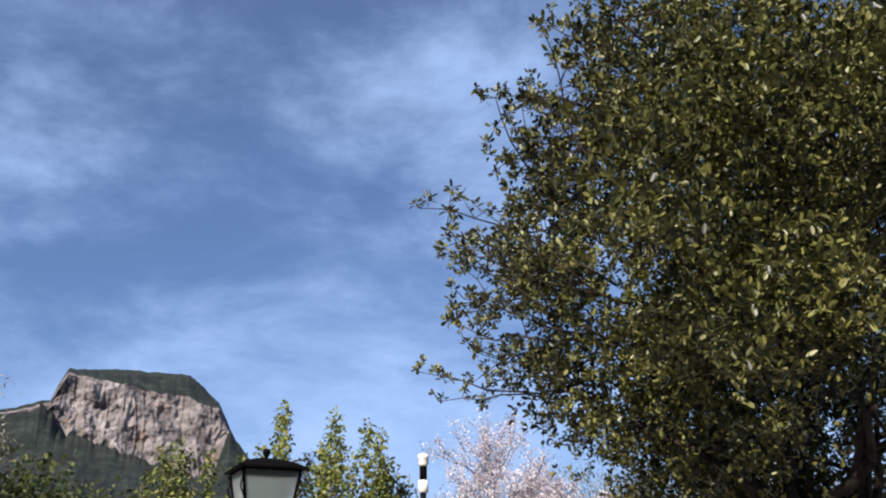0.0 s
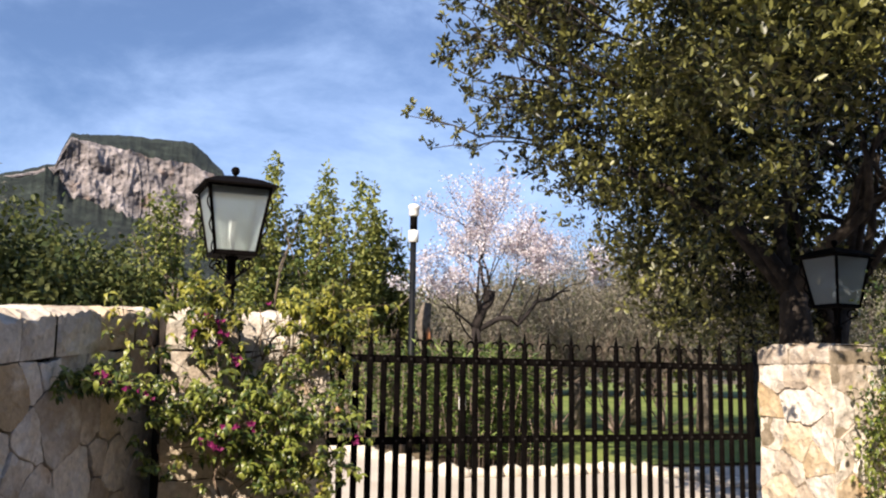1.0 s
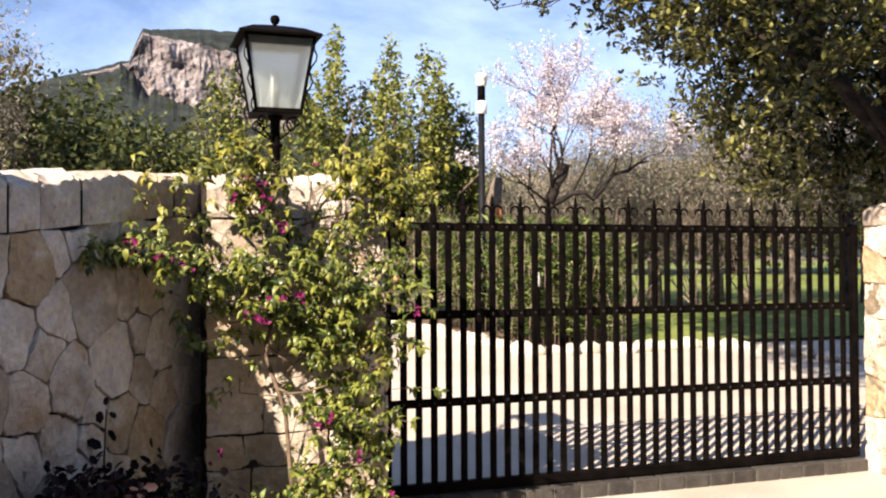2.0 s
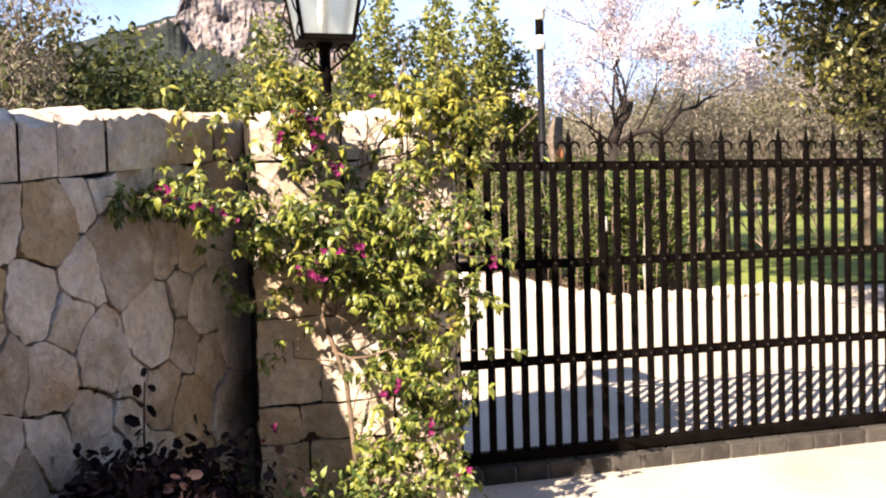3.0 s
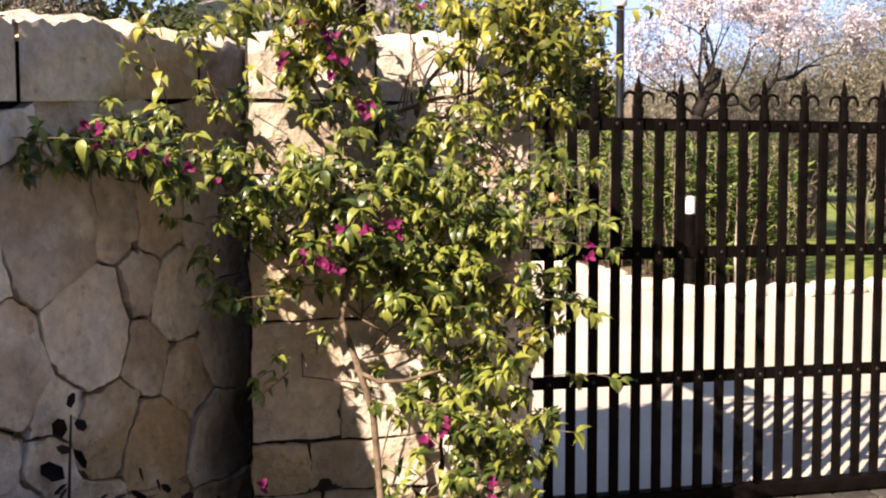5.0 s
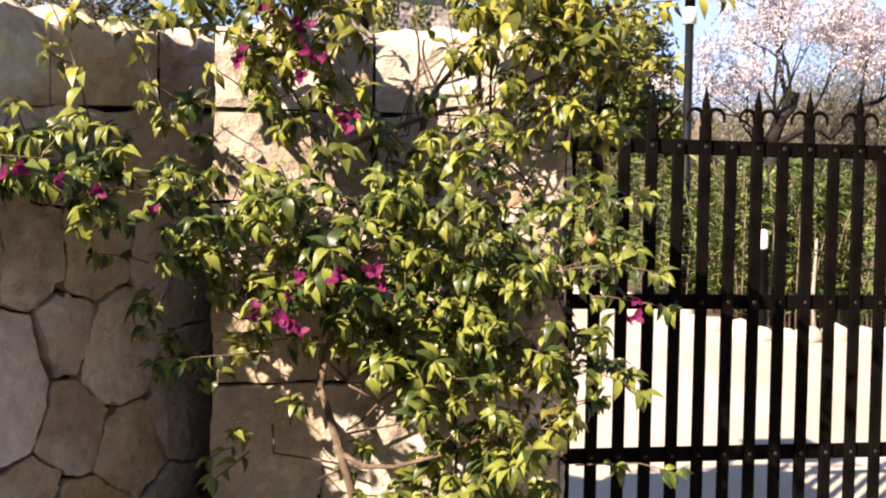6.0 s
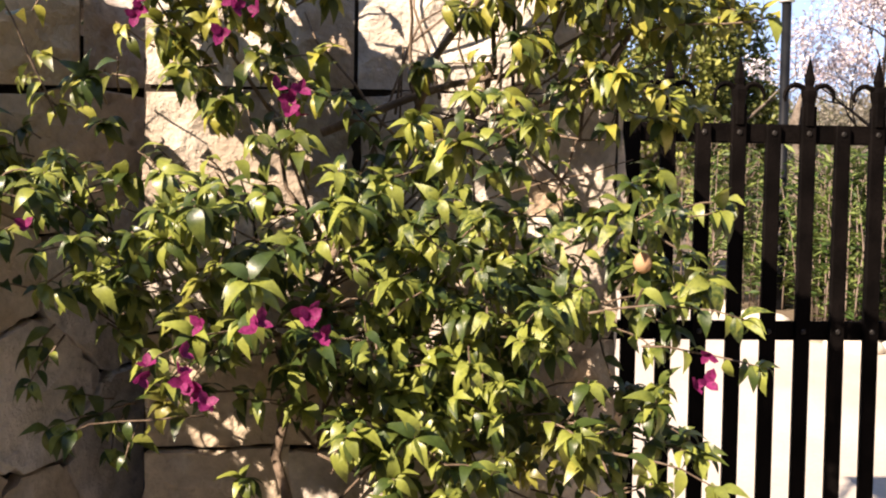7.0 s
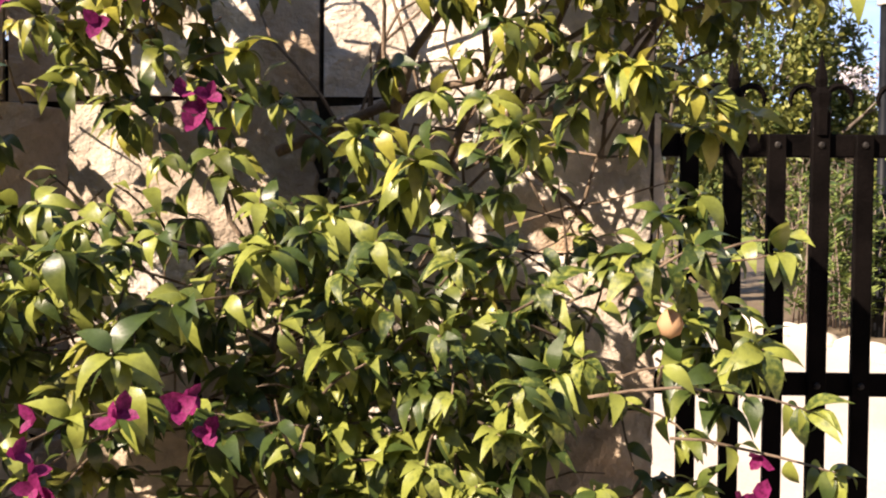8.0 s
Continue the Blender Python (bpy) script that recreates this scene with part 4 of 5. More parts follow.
# ---- mountain ----
def build_mountain():
    """A flat-topped limestone crag over wooded slopes, by bearing and distance."""
    def top_el(az):
        pts = ((-40, 5.0), (-14, 8.0), (-6, 9.5), (-2.4, 10.75), (-0.6, 11.3), (0.85, 11.75), (1.15, 12.6), (1.6, 13.5), (4.8, 13.72), (8.4, 13.62), (9.2, 13.0), (10.2, 12.1), (10.7, 11.2), (11.4, 9.8), (13, 8.2), (16, 6.0), (20, 4.5), (60, 3.5))
        for (a, e), (b, g) in zip(pts, pts[1:]):
            if a <= az <= b:
                return e + (g - e) * (az - a) / (b - a) + 0.12 * noise.noise((az * 1.6, 1.0, 0.0)) + 0.025 * noise.noise((az * 5.0, 3.0, 0.0))
        return 5.0

    def brow(az):
        """How far the wooded top rises above the cliff's edge."""
        return 0.12 + 1.05 * max(0.0, min(1.0, (az - 1.3) / 5.5, (10.4 - az) / 1.4)) + 0.10 * noise.noise((az * 1.7, 4.0, 0.0))

    def foot_el(az):
        wood = top_el(az) - brow(az) + 0.2
        if az < -2.6 or az > 11.0:
            return wood
        if az < 0.3:                              # a low pale ledge runs out from the crag
            return wood - 0.45 * min(1.0, (az + 2.6) / 1.5)
        bare = min(top_el(az) - brow(az) - 0.1, 10.5 - 0.30 * max(0.0, az - 0.5) + 0.25 * noise.noise((az * 1.3, 0.0, 9.0)) + 0.26 * noise.noise((az * 2.9, 0.0, 5.0)) + 0.07 * noise.noise((az * 9.0, 0.0, 7.0)))
        k = max(0.0, min(1.0, (az - 0.3) / 1.1, (11.0 - az) / 0.9))
        return wood + (bare - wood) * k

    mountain = thing("mountain", "flat-topped limestone crag above dark wooded slopes", "mountain", kind="structure")
    azs = np.concatenate([np.arange(-40, -3, 0.8), np.arange(-3, 14, 0.05), np.arange(14, 60, 0.8)])
    def grid(rows, name, mat):
        verts = [p for row in rows for p in row]
        n = len(rows[0])
        faces = [(i * n + k, i * n + k + 1, (i + 1) * n + k + 1, (i + 1) * n + k) for i in range(len(rows) - 1) for k in range(n - 1)]
        return mesh_object(name, verts, faces, mat, mountain, smooth=name != "cliff")

    def place(az, r, z):
        return (-2 + r * math.sin(radians(az)), -6.5 + r * math.cos(radians(az)), z + 1.8)

    slope = []
    for k in range(26):
        t = k / 25
        row = []
        for az in azs:
            r = 420 + 1080 * t
            w = max(0.0, (t - 0.86) / 0.14) ** 0.7
            even = min(9.9 - 0.15 * abs(az - 1.0), top_el(az) - 0.5)
            z_end = 1500 * math.tan(radians(even + (foot_el(az) - even) * w))
            z = z_end * t ** 1.35 - 4 * (1 - t)
            z += (noise.noise((az * 0.9, t * 9, 2.0)) * 9 + noise.noise((az * 2.5, t * 30, 5.0)) * 6) * math.sin(math.pi * min(1, t * 1.02)) ** 0.5
            row.append(place(az, r, z))
        slope.append(row)
    grid(slope, "wooded_slope", M_FOREST)
    cliff, steps = [], 40
    for k in range(steps + 1):
        t = k / steps
        row = []
        for az in azs:
            z0, z1 = 1500 * math.tan(radians(foot_el(az))) - 6, 1535 * math.tan(radians(top_el(az) - brow(az)))
            rib = noise.noise((az * 0.7, t * 2.0, 7.0)) * 16 + noise.noise((az * 1.3 + 2 * t, t * 6.0, 1.0)) * 9 + noise.noise((az * 4.0 - 3 * t, t * 9, 4.0)) * 4 - 4 * max(0.0, 0.22 - abs(noise.noise((az * 1.8 + 0.5 * t, t * 1.2, 12.0)))) / 0.22 + 3 * noise.noise((az * 3.0, t * 22, 15.0))
            r = 1500 + 38 * t + rib * min(1, (z1 - z0) / 60) + 6 * math.sin(t * 9 + az)
            row.append(place(az, r, z0 + (z1 - z0) * t))
        cliff.append(row)
    grid(cliff, "cliff", M_CLIFF)
    plateau = [cliff[-1]]
    for k in range(1, 9):
        t = k / 8
        row = []
        for j, az in enumerate(azs):
            r = 1540 + 160 * t
            e = top_el(az) - brow(az) + (brow(az) + 0.02) * math.sin(t * math.pi / 2) + 0.03 * noise.noise((az * 8, t * 6, 3.0))
            row.append(place(az, r, r * math.tan(radians(e))))
        plateau.append(row)
    back = [place(az, 2300, 100) for az in azs]
    plateau.append(back)
    grid(plateau, "wooded_top", M_FOREST)


# The near-black blotches put the shadows of cracks into the rock's colour.
M_CLIFF = material("cliff_rock", (0.155, 0.138, 0.140), (0.38, 0.335, 0.326), 0.03, 0.95, 1.0, 0.07, 0.6, bump_distance=14.0,
                   third=[((0.32, 0.19, 0.12), 0.022, 0.60, 0.6), ((0.055, 0.05, 0.045), 0.045, 0.58, 0.75)], detail=8.0)
M_FOREST = material("pine_forest", (0.010, 0.015, 0.013), (0.032, 0.042, 0.034), 0.035, 0.95, 1.0, 0.16, 0.7, bump_distance=5.0, detail=8.0)
build_mountain()

# ---- beds, hedge and small garden things ----
def build_kerb():
    rng = random.Random(5)
    path = [(2.15, 8.2), (2.55, 7.0), (2.95, 6.0), (3.28, 5.2), (4.0, 5.12), (4.8, 5.1), (5.6, 5.25), (6.2, 5.1), (6.7, 4.6), (7.2, 3.9), (8.4, 3.0), (10.0, 2.4)]
    kerb = thing("rock_edging", "row of pale rounded rocks edging the planted bed", "edging", kind="structure")
    for (x0, y0), (x1, y1) in zip(path, path[1:]):
        n = max(1, round(math.hypot(x1 - x0, y1 - y0) / 0.27))
        for k in range(n):
            t = (k + 0.5) / n
            x, y = x0 + (x1 - x0) * t + rng.uniform(-0.04, 0.04), y0 + (y1 - y0) * t + rng.uniform(-0.04, 0.04)
            bm = bmesh.new()
            bmesh.ops.create_icosphere(bm, subdivisions=2, radius=1.0)
            sx, sy, sz, seed = rng.uniform(0.13, 0.2), rng.uniform(0.11, 0.16), rng.uniform(0.08, 0.14), rng.uniform(0, 99)
            for v in bm.verts:
                q = 1 + 0.22 * noise.noise(v.co * 1.6 + Vector((seed, 0, 0)))
                v.co = Vector((v.co.x * sx * q, v.co.y * sy * q, v.co.z * sz * q))
            ob = part("rock", bm, M_KERB, kerb, smooth=True)
            ob.location = (x, y, rise(y) + 0.03)
            ob.rotation_euler = (0, 0, rng.uniform(0, 6.28))


build_kerb()


def build_hedge():
    rng = np.random.default_rng(31)
    hedge = thing("oleander_hedge", "tall narrow-leaved green shrubs behind the rock edging", "hedge")
    spots = []
    for _ in range(230):
        t = rng.uniform()
        x, y = (2.45 + 1.0 * t + rng.uniform(0.1, 1.6), 7.6 - 2.1 * t + rng.uniform(0.0, 0.8)) if rng.uniform() < 0.5 else (3.4 + 1.55 * t, 5.4 + rng.uniform(0, 1.3))
        spots.append((x, y))
    v, f, pts, ways = [], [], [], []
    for x, y in spots:
        h = rng.uniform(1.1, 1.75) + 0.22 * noise.noise((x * 2, y * 2, 0))
        lean = rng.normal(size=2) * 0.16
        base = Vector((x, y, rise(y)))
        stem = [base + Vector((lean[0] * t * t, lean[1] * t * t, h * t)) for t in (0, 0.33, 0.66, 1)]
        tube(stem, [0.010, 0.008, 0.006, 0.003], 4, v, f)
        for t in np.linspace(0.12, 1.0, 17):
            p = base + Vector((lean[0] * t * t, lean[1] * t * t, h * t))
            for _ in range(3):
                pts.append(np.array(p) + rng.normal(size=3) * 0.03)
                a = rng.uniform(0, 6.28)
                ways.append((math.cos(a), math.sin(a), rng.uniform(-0.2, 1.0)))
    tagged(mesh_object("stem_mass", v, f, M_TWIG, hedge), kind="stuff")
    pts, ways = np.array(pts), np.array(ways)
    up = rng.normal(size=pts.shape) * 0.4 + np.array((0, 0, 1.0))
    leaf_mesh("foliage", "narrow", pts, leaf_frames(ways, up, rng), rng.uniform(0.11, 0.2, len(pts)), M_HEDGE, hedge)
    w, g = tube([(4.08, 5.35, rise(5.3) - 0.05), (4.05, 5.36, 0.9), (4.10, 5.4, 1.5)], [0.024, 0.02, 0.014], 7)
    mesh_object("pale_stem", w, g, M_WHITE_BARK, hedge, "pale grey bare stem")


M_WHITE_BARK = material("pale_bark", (0.26, 0.24, 0.21), (0.42, 0.39, 0.35), 9.0, 0.9, 0.5, 40.0, 0.3)
build_hedge()


def build_twig_shrubs():
    """Bare greyish shrubs behind the hedge."""
    rng = np.random.default_rng(77)
    for k, (x, y, h, r) in enumerate(((6.2, 9.0, 2.0, 0.9), (7.6, 9.8, 2.2, 1.0), (8.9, 9.6, 2.2, 1.1), (5.3, 9.4, 1.9, 0.8), (10.4, 10.0, 2.3, 1.1), (3.6, 10.0, 2.0, 0.9))):
        shrub = thing("bare_shrub", "leafless grey-brown shrub of fine twigs", "shrub", "bare shrubs behind the hedge", at=(x, y, rise(y)))
        lines, ends = [], []
        for _ in range(7):
            a = rng.uniform(0, 6.28)
            grow((0, 0, 0), (math.cos(a) * 0.6, math.sin(a) * 0.6, 1.0), h * 0.42, 0.02, 3, rng, lines, ends, 0.5, 0.3, 3, 0.72)
        limb_parts(lines, M_TWIG, shrub, 0, 4, "twig_spray")
        e = np.array([p for p, d in ends])
        places, frames, sizes = spray(e, 2, 0.06, 0.05, rng, 0.1)
        leaf_mesh("bud_mass", "narrow", places, frames, sizes, M_OLIVE, shrub)


build_twig_shrubs()


def build_pole():
    pole = thing("lamp_pole", "slim dark pole with a white lamp head and white collar", "street lamp", at=(3.42, 7.15, rise(7.15)))
    top = 4.60 - rise(7.15)
    v, f = lathe([(0.075, -0.1), (0.075, 0.5), (0.055, 0.55), (0.05, top - 0.62)], 12)
    mesh_object("pole", v, f, M_POLE, pole)
    v, f = lathe([(0.05, top - 0.62), (0.082, top - 0.615), (0.082, top - 0.43), (0.05, top - 0.42)], 14)
    mesh_object("collar", v, f, M_WHITE, pole, "white collar")
    v, f = lathe([(0.06, top - 0.42), (0.06, top - 0.20)], 14)
    mesh_object("neck", v, f, M_IRON, pole)
    v, f = lathe([(0.06, top - 0.2), (0.085, top - 0.17), (0.085, top - 0.08), (0.092, top - 0.075), (0.092, top - 0.02), (0.05, top)], 14)
    mesh_object("lamp_head", v, f, M_WHITE, pole, "white lamp head")


M_POLE = material("grey_painted_pole", (0.004, 0.0045, 0.006), (0.008, 0.009, 0.011), 6.0, 0.5, fine=0.15, specular=0.15)
build_pole()


def build_bollard():
    b = thing("garden_lamp", "black bollard lamp with a white glass head", "lamp", at=(3.44, 5.26, rise(5.26)))
    v, f = lathe([(0.075, -0.05), (0.075, 0.02), (0.055, 0.04), (0.055, 0.84), (0.06, 0.85), (0.06, 0.87)], 12)
    mesh_object("post", v, f, M_IRON, b)
    v, f = lathe([(0.040, 0.87), (0.050, 0.89), (0.050, 1.02), (0.040, 1.04)], 12)
    mesh_object("glass_head", v, f, M_WHITE, b, "white glass head")
    v, f = lathe([(0.052, 1.04), (0.052, 1.05), (0.02, 1.07)], 12)
    mesh_object("cap", v, f, M_WHITE, b)


build_bollard()


def build_stump():
    s = thing("broken_trunk", "reddish broken tree trunk with bare orange wood", "tree trunk", at=(3.75, 7.6, rise(7.6)))
    v, f = tube([(0, 0, -0.1), (0.02, 0, 0.9), (0.12, 0, 1.6), (0.05, 0.0, 2.0), (0.12, 0, 2.35)], [0.12, 0.10, 0.10, 0.13, 0.08], 8)
    mesh_object("trunk", v, f, M_BARK, s)
    v, f = tube([(0.10, -0.07, 1.62), (0.08, -0.09, 1.80), (0.10, -0.08, 1.95)], [0.05, 0.075, 0.03], 7)
    mesh_object("split_wood", v, f, M_TERRA, s, "bare orange wood")


build_stump()

# ---- bougainvillea ----
# lobes of foliage on the pillar: x, z, half width, half height, foremost y, number of shoots
VINE_CROWN = ((-1.43, 2.06, 0.07, 0.10, -1.15, 9), (-1.62, 2.06, 0.07, 0.15, -1.26, 7), (-1.18, 1.98, 0.14, 0.09, -1.22, 44), (-1.14, 2.15, 0.15, 0.08, -1.18, 58), (-1.22, 2.26, 0.14, 0.06, -1.20, 34),
              (-0.54, 2.09, 0.19, 0.15, -1.18, 84), (-0.50, 2.24, 0.22, 0.07, -1.15, 50), (-1.44, 1.85, 0.07, 0.12, -1.08, 14), (-0.83, 2.03, 0.05, 0.06, -1.02, 5), (-0.76, 1.81, 0.16, 0.05, -1.24, 32),
              (-0.38, 2.06, 0.10, 0.16, -1.10, 44), (-0.24, 2.18, 0.10, 0.09, -1.12, 16))
VINE_ARM = ((-1.72, 1.75, 0.16, 0.05, -1.62, 38), (-1.52, 1.70, 0.12, 0.06, -1.40, 32), (-1.38, 1.64, 0.10, 0.07, -1.25, 24), (-1.45, 1.50, 0.09, 0.08, -1.10, 12))
VINE_MIDDLE = ((-1.18, 1.67, 0.11, 0.06, -1.28, 40), (-0.94, 1.68, 0.10, 0.08, -1.30, 40), (-0.74, 1.62, 0.11, 0.07, -1.38, 46), (-0.50, 1.64, 0.08, 0.05, -1.30, 16), (-0.37, 1.69, 0.06, 0.04, -1.28, 9),
               (-0.45, 1.53, 0.14, 0.05, -1.40, 46), (-0.67, 1.48, 0.14, 0.06, -1.44, 52), (-0.88, 1.47, 0.08, 0.07, -1.44, 36), (-1.09, 1.48, 0.13, 0.06, -1.42, 42), (-1.30, 1.55, 0.08, 0.08, -0.98, 20))
VINE_LOW = ((-1.33, 1.29, 0.10, 0.03, -1.08, 10), (-0.93, 1.34, 0.15, 0.07, -1.16, 34), (-0.81, 1.28, 0.13, 0.06, -1.32, 42), (-0.60, 1.30, 0.16, 0.07, -1.34, 44), (-0.42, 1.28, 0.10, 0.06, -1.34, 36),
            (-0.57, 1.14, 0.16, 0.08, -1.34, 50), (-0.82, 1.15, 0.07, 0.05, -1.24, 12), (-1.20, 1.03, 0.13, 0.03, -1.12, 9), (-0.59, 0.84, 0.18, 0.08, -1.28, 60), (-0.70, 0.59, 0.24, 0.10, -1.28, 72),
            (-0.84, 0.93, 0.13, 0.08, -1.18, 18), (-0.60, 0.99, 0.13, 0.06, -1.26, 26), (-0.70, 0.36, 0.24, 0.12, -1.30, 84))
VINE_LOBES = VINE_CROWN + VINE_ARM + VINE_MIDDLE + VINE_LOW
# where the wall shows through: x, z, radius
VINE_GAPS = ((-1.29, 1.88, 0.05), (-1.29, 1.79, 0.04), (-1.16, 1.80, 0.06), (-0.80, 2.07, 0.07), (-0.56, 1.73, 0.06), (-0.46, 1.76, 0.05), (-0.92, 2.03, 0.04), (-1.04, 2.04, 0.03), (-0.97, 1.79, 0.03),
             (-1.25, 1.16, 0.07), (-1.11, 1.20, 0.05), (-0.89, 1.56, 0.02), (-0.55, 1.36, 0.03), (-0.89, 1.21, 0.03), (-1.25, 0.87, 0.10), (-1.06, 0.80, 0.13), (-0.94, 0.69, 0.09), (-1.15, 0.70, 0.13),
             (-0.92, 1.55, 0.05), (-0.99, 1.22, 0.07), (-0.45, 1.35, 0.06), (-0.45, 1.58, 0.05), (-0.94, 1.14, 0.06))
# patches of the wall that the sun still reaches between the leaves: x, z, radius
VINE_LIT = ((-1.32, 1.88, 0.07), (-1.32, 1.76, 0.05), (-1.17, 1.80, 0.08), (-0.76, 2.10, 0.10), (-0.52, 1.72, 0.07), (-0.42, 1.75, 0.06), (-0.90, 2.12, 0.06), (-1.33, 1.55, 0.04), (-0.95, 0.76, 0.10),
            (-1.00, 0.92, 0.06))
FACE = -0.80                                      # just before the pillar's stones


def in_gap(x, y, z, rng):
    s = (FACE - y) / SUN_WAY.y
    return rng.uniform() < 0.9 and (any(math.hypot(x - gx, z - gz) < r for gx, gz, r in VINE_GAPS)
                                    or any(math.hypot(x + s * SUN_WAY.x - gx, z - s - gz) < r for gx, gz, r in VINE_LIT))


def build_bougainvillea():
    rng = np.random.default_rng(3)
    base = np.array((-0.93, -1.04, 0.0))
    plant = thing("bougainvillea", "bougainvillea with yellow-green leaves and magenta bracts climbing the pillar", "climbing plant", at=tuple(base))

    def stem(name, pts, radii, sides=6):
        v, f = tube([Vector(p) - Vector(base) for p in pts], radii, sides)
        return mesh_object(name, v, f, M_STEM, plant)

    stem("trunk", [(-0.92, -1.05, -0.05), (-0.95, -1.02, 0.48), (-0.98, -1.0, 0.87), (-1.03, -0.97, 1.04), (-1.08, -0.93, 1.19), (-1.02, -0.88, 1.45), (-0.95, -0.86, 1.66)],
         [0.016, 0.013, 0.012, 0.012, 0.011, 0.009, 0.007], 8)
    stem("branch", [(-1.04, -0.97, 1.02), (-0.96, -1.0, 0.98), (-0.88, -1.05, 0.99), (-0.71, -1.08, 1.04), (-0.60, -1.12, 1.12)], [0.008, 0.007, 0.006, 0.005, 0.003], 7)
    stem("branch", [(-0.98, -0.86, 1.62), (-1.07, -0.86, 1.74), (-1.09, -0.88, 1.88), (-1.17, -0.94, 2.0), (-1.19, -1.0, 2.14)], [0.006, 0.005, 0.005, 0.004, 0.003])
    for x, z, rx, rz, y, n in VINE_LOBES:
        if x < -1.05 and z > 1.75:
            continue
        c = Vector((x, (y + FACE) / 2, z))
        start = Vector((-1.0, FACE - 0.07, max(0.95, min(1.6, z - 0.10)))) if z > 1.0 else Vector((-0.95, -1.02, 0.40))
        mid = (start + c) / 2 + Vector((rng.normal() * 0.06, 0.10, rng.normal() * 0.05))
        mid.y = min(mid.y, FACE - 0.01)
        way = [start, start.lerp(mid, 0.5), mid, mid.lerp(c, 0.5), c]
        for k in (1, 2, 3):
            way[k] = way[k] + Vector((rng.normal() * 0.045, 0, rng.normal() * 0.05))
            way[k].y = min(FACE - 0.004, way[k].y * 0.4 + FACE * 0.6)
        stem("branch", way, [0.0038, 0.0034, 0.003, 0.0026, 0.002])
    for pts in (((-1.0, FACE - 0.01, 1.86), (-0.82, -0.86, 1.93), (-0.73, -0.88, 1.96), (-0.61, -0.90, 1.98), (-0.46, -0.96, 2.06)), ((-0.78, -0.86, 1.72), (-0.67, -0.88, 1.86), (-0.58, -0.90, 1.94), (-0.46, -1.0, 2.22)),
                ((-0.72, -0.87, 1.80), (-0.64, -0.90, 2.00), (-0.66, -0.95, 2.20)), ((-0.55, -0.88, 1.92), (-0.42, -0.92, 1.98), (-0.30, -1.0, 2.18)),
                ((-0.80, -0.86, 1.90), (-0.76, -0.90, 2.02), (-0.68, -0.95, 2.12), (-0.52, -1.0, 2.26))):
        stem("branch", pts, [0.010, 0.009, 0.008, 0.006, 0.004][-len(pts):], 7)
    v, f, places, ways, sizes, ages = [], [], [], [], [], []
    for k in range(24):                           # bare twigs, thickest at the top by the gate
        p = Vector((rng.uniform(-0.90, -0.40), FACE - 0.03, rng.uniform(1.7, 2.0))) if k < 18 else Vector((rng.uniform(-1.2, -0.5), FACE - 0.05, rng.uniform(1.1, 1.7)))
        d, pts = Vector((rng.normal() * 0.6 + 0.2, -0.12, rng.uniform(0.3, 1.0))).normalized(), [p]
        for _ in range(5):
            d = (d + Vector(rng.normal(size=3)) * 0.28 + Vector((0, 0.05, 0))).normalized()
            q = pts[-1] + d * 0.07
            q.y = min(q.y, FACE)
            pts.append(q)
        r = rng.uniform(0.002, 0.0045)
        tube([q - Vector(base) for q in pts], [r, r, r * 0.9, r * 0.8, r * 0.7, r * 0.5], 5, v, f)
    twigs = []
    for x, z, rx, rz, y, n in VINE_LOBES:
        made = 0
        while made < 0.72 * n:
            a, q = rng.uniform(0, 2 * math.pi), math.sqrt(rng.uniform(0, 1))
            px, pz = x + rx * q * math.cos(a), z + rz * q * math.sin(a)
            made += 1
            deep = rng.uniform(0.0, 1.0) ** 0.8 * (1 - 0.5 * q * q)
            if in_gap(px, FACE - 0.03 + (y - FACE) * deep * 0.80, pz, rng):
                continue
            p = Vector((px, FACE - 0.03 + (y - FACE) * deep * 0.80, pz))
            d = Vector((math.cos(a) * q * 0.7, -0.62, math.sin(a) * q * 0.5 + 0.28)) + Vector(rng.normal(size=3)) * 0.22
            twigs.append((p, d, rng.uniform(0.06, 0.16), deep))
    for _ in range(34):                           # thin growth trailing along the wing wall
        u = rng.uniform(0.40, 1.12)
        q = WING_O + WING_D * u + WING_N * rng.uniform(0.04, 0.08)
        twigs.append((Vector((q.x, q.y, 1.83 - 0.10 * u + rng.normal() * 0.035)), Vector((-0.7, -0.8, rng.normal() * 0.3)), rng.uniform(0.04, 0.09), 0.2))
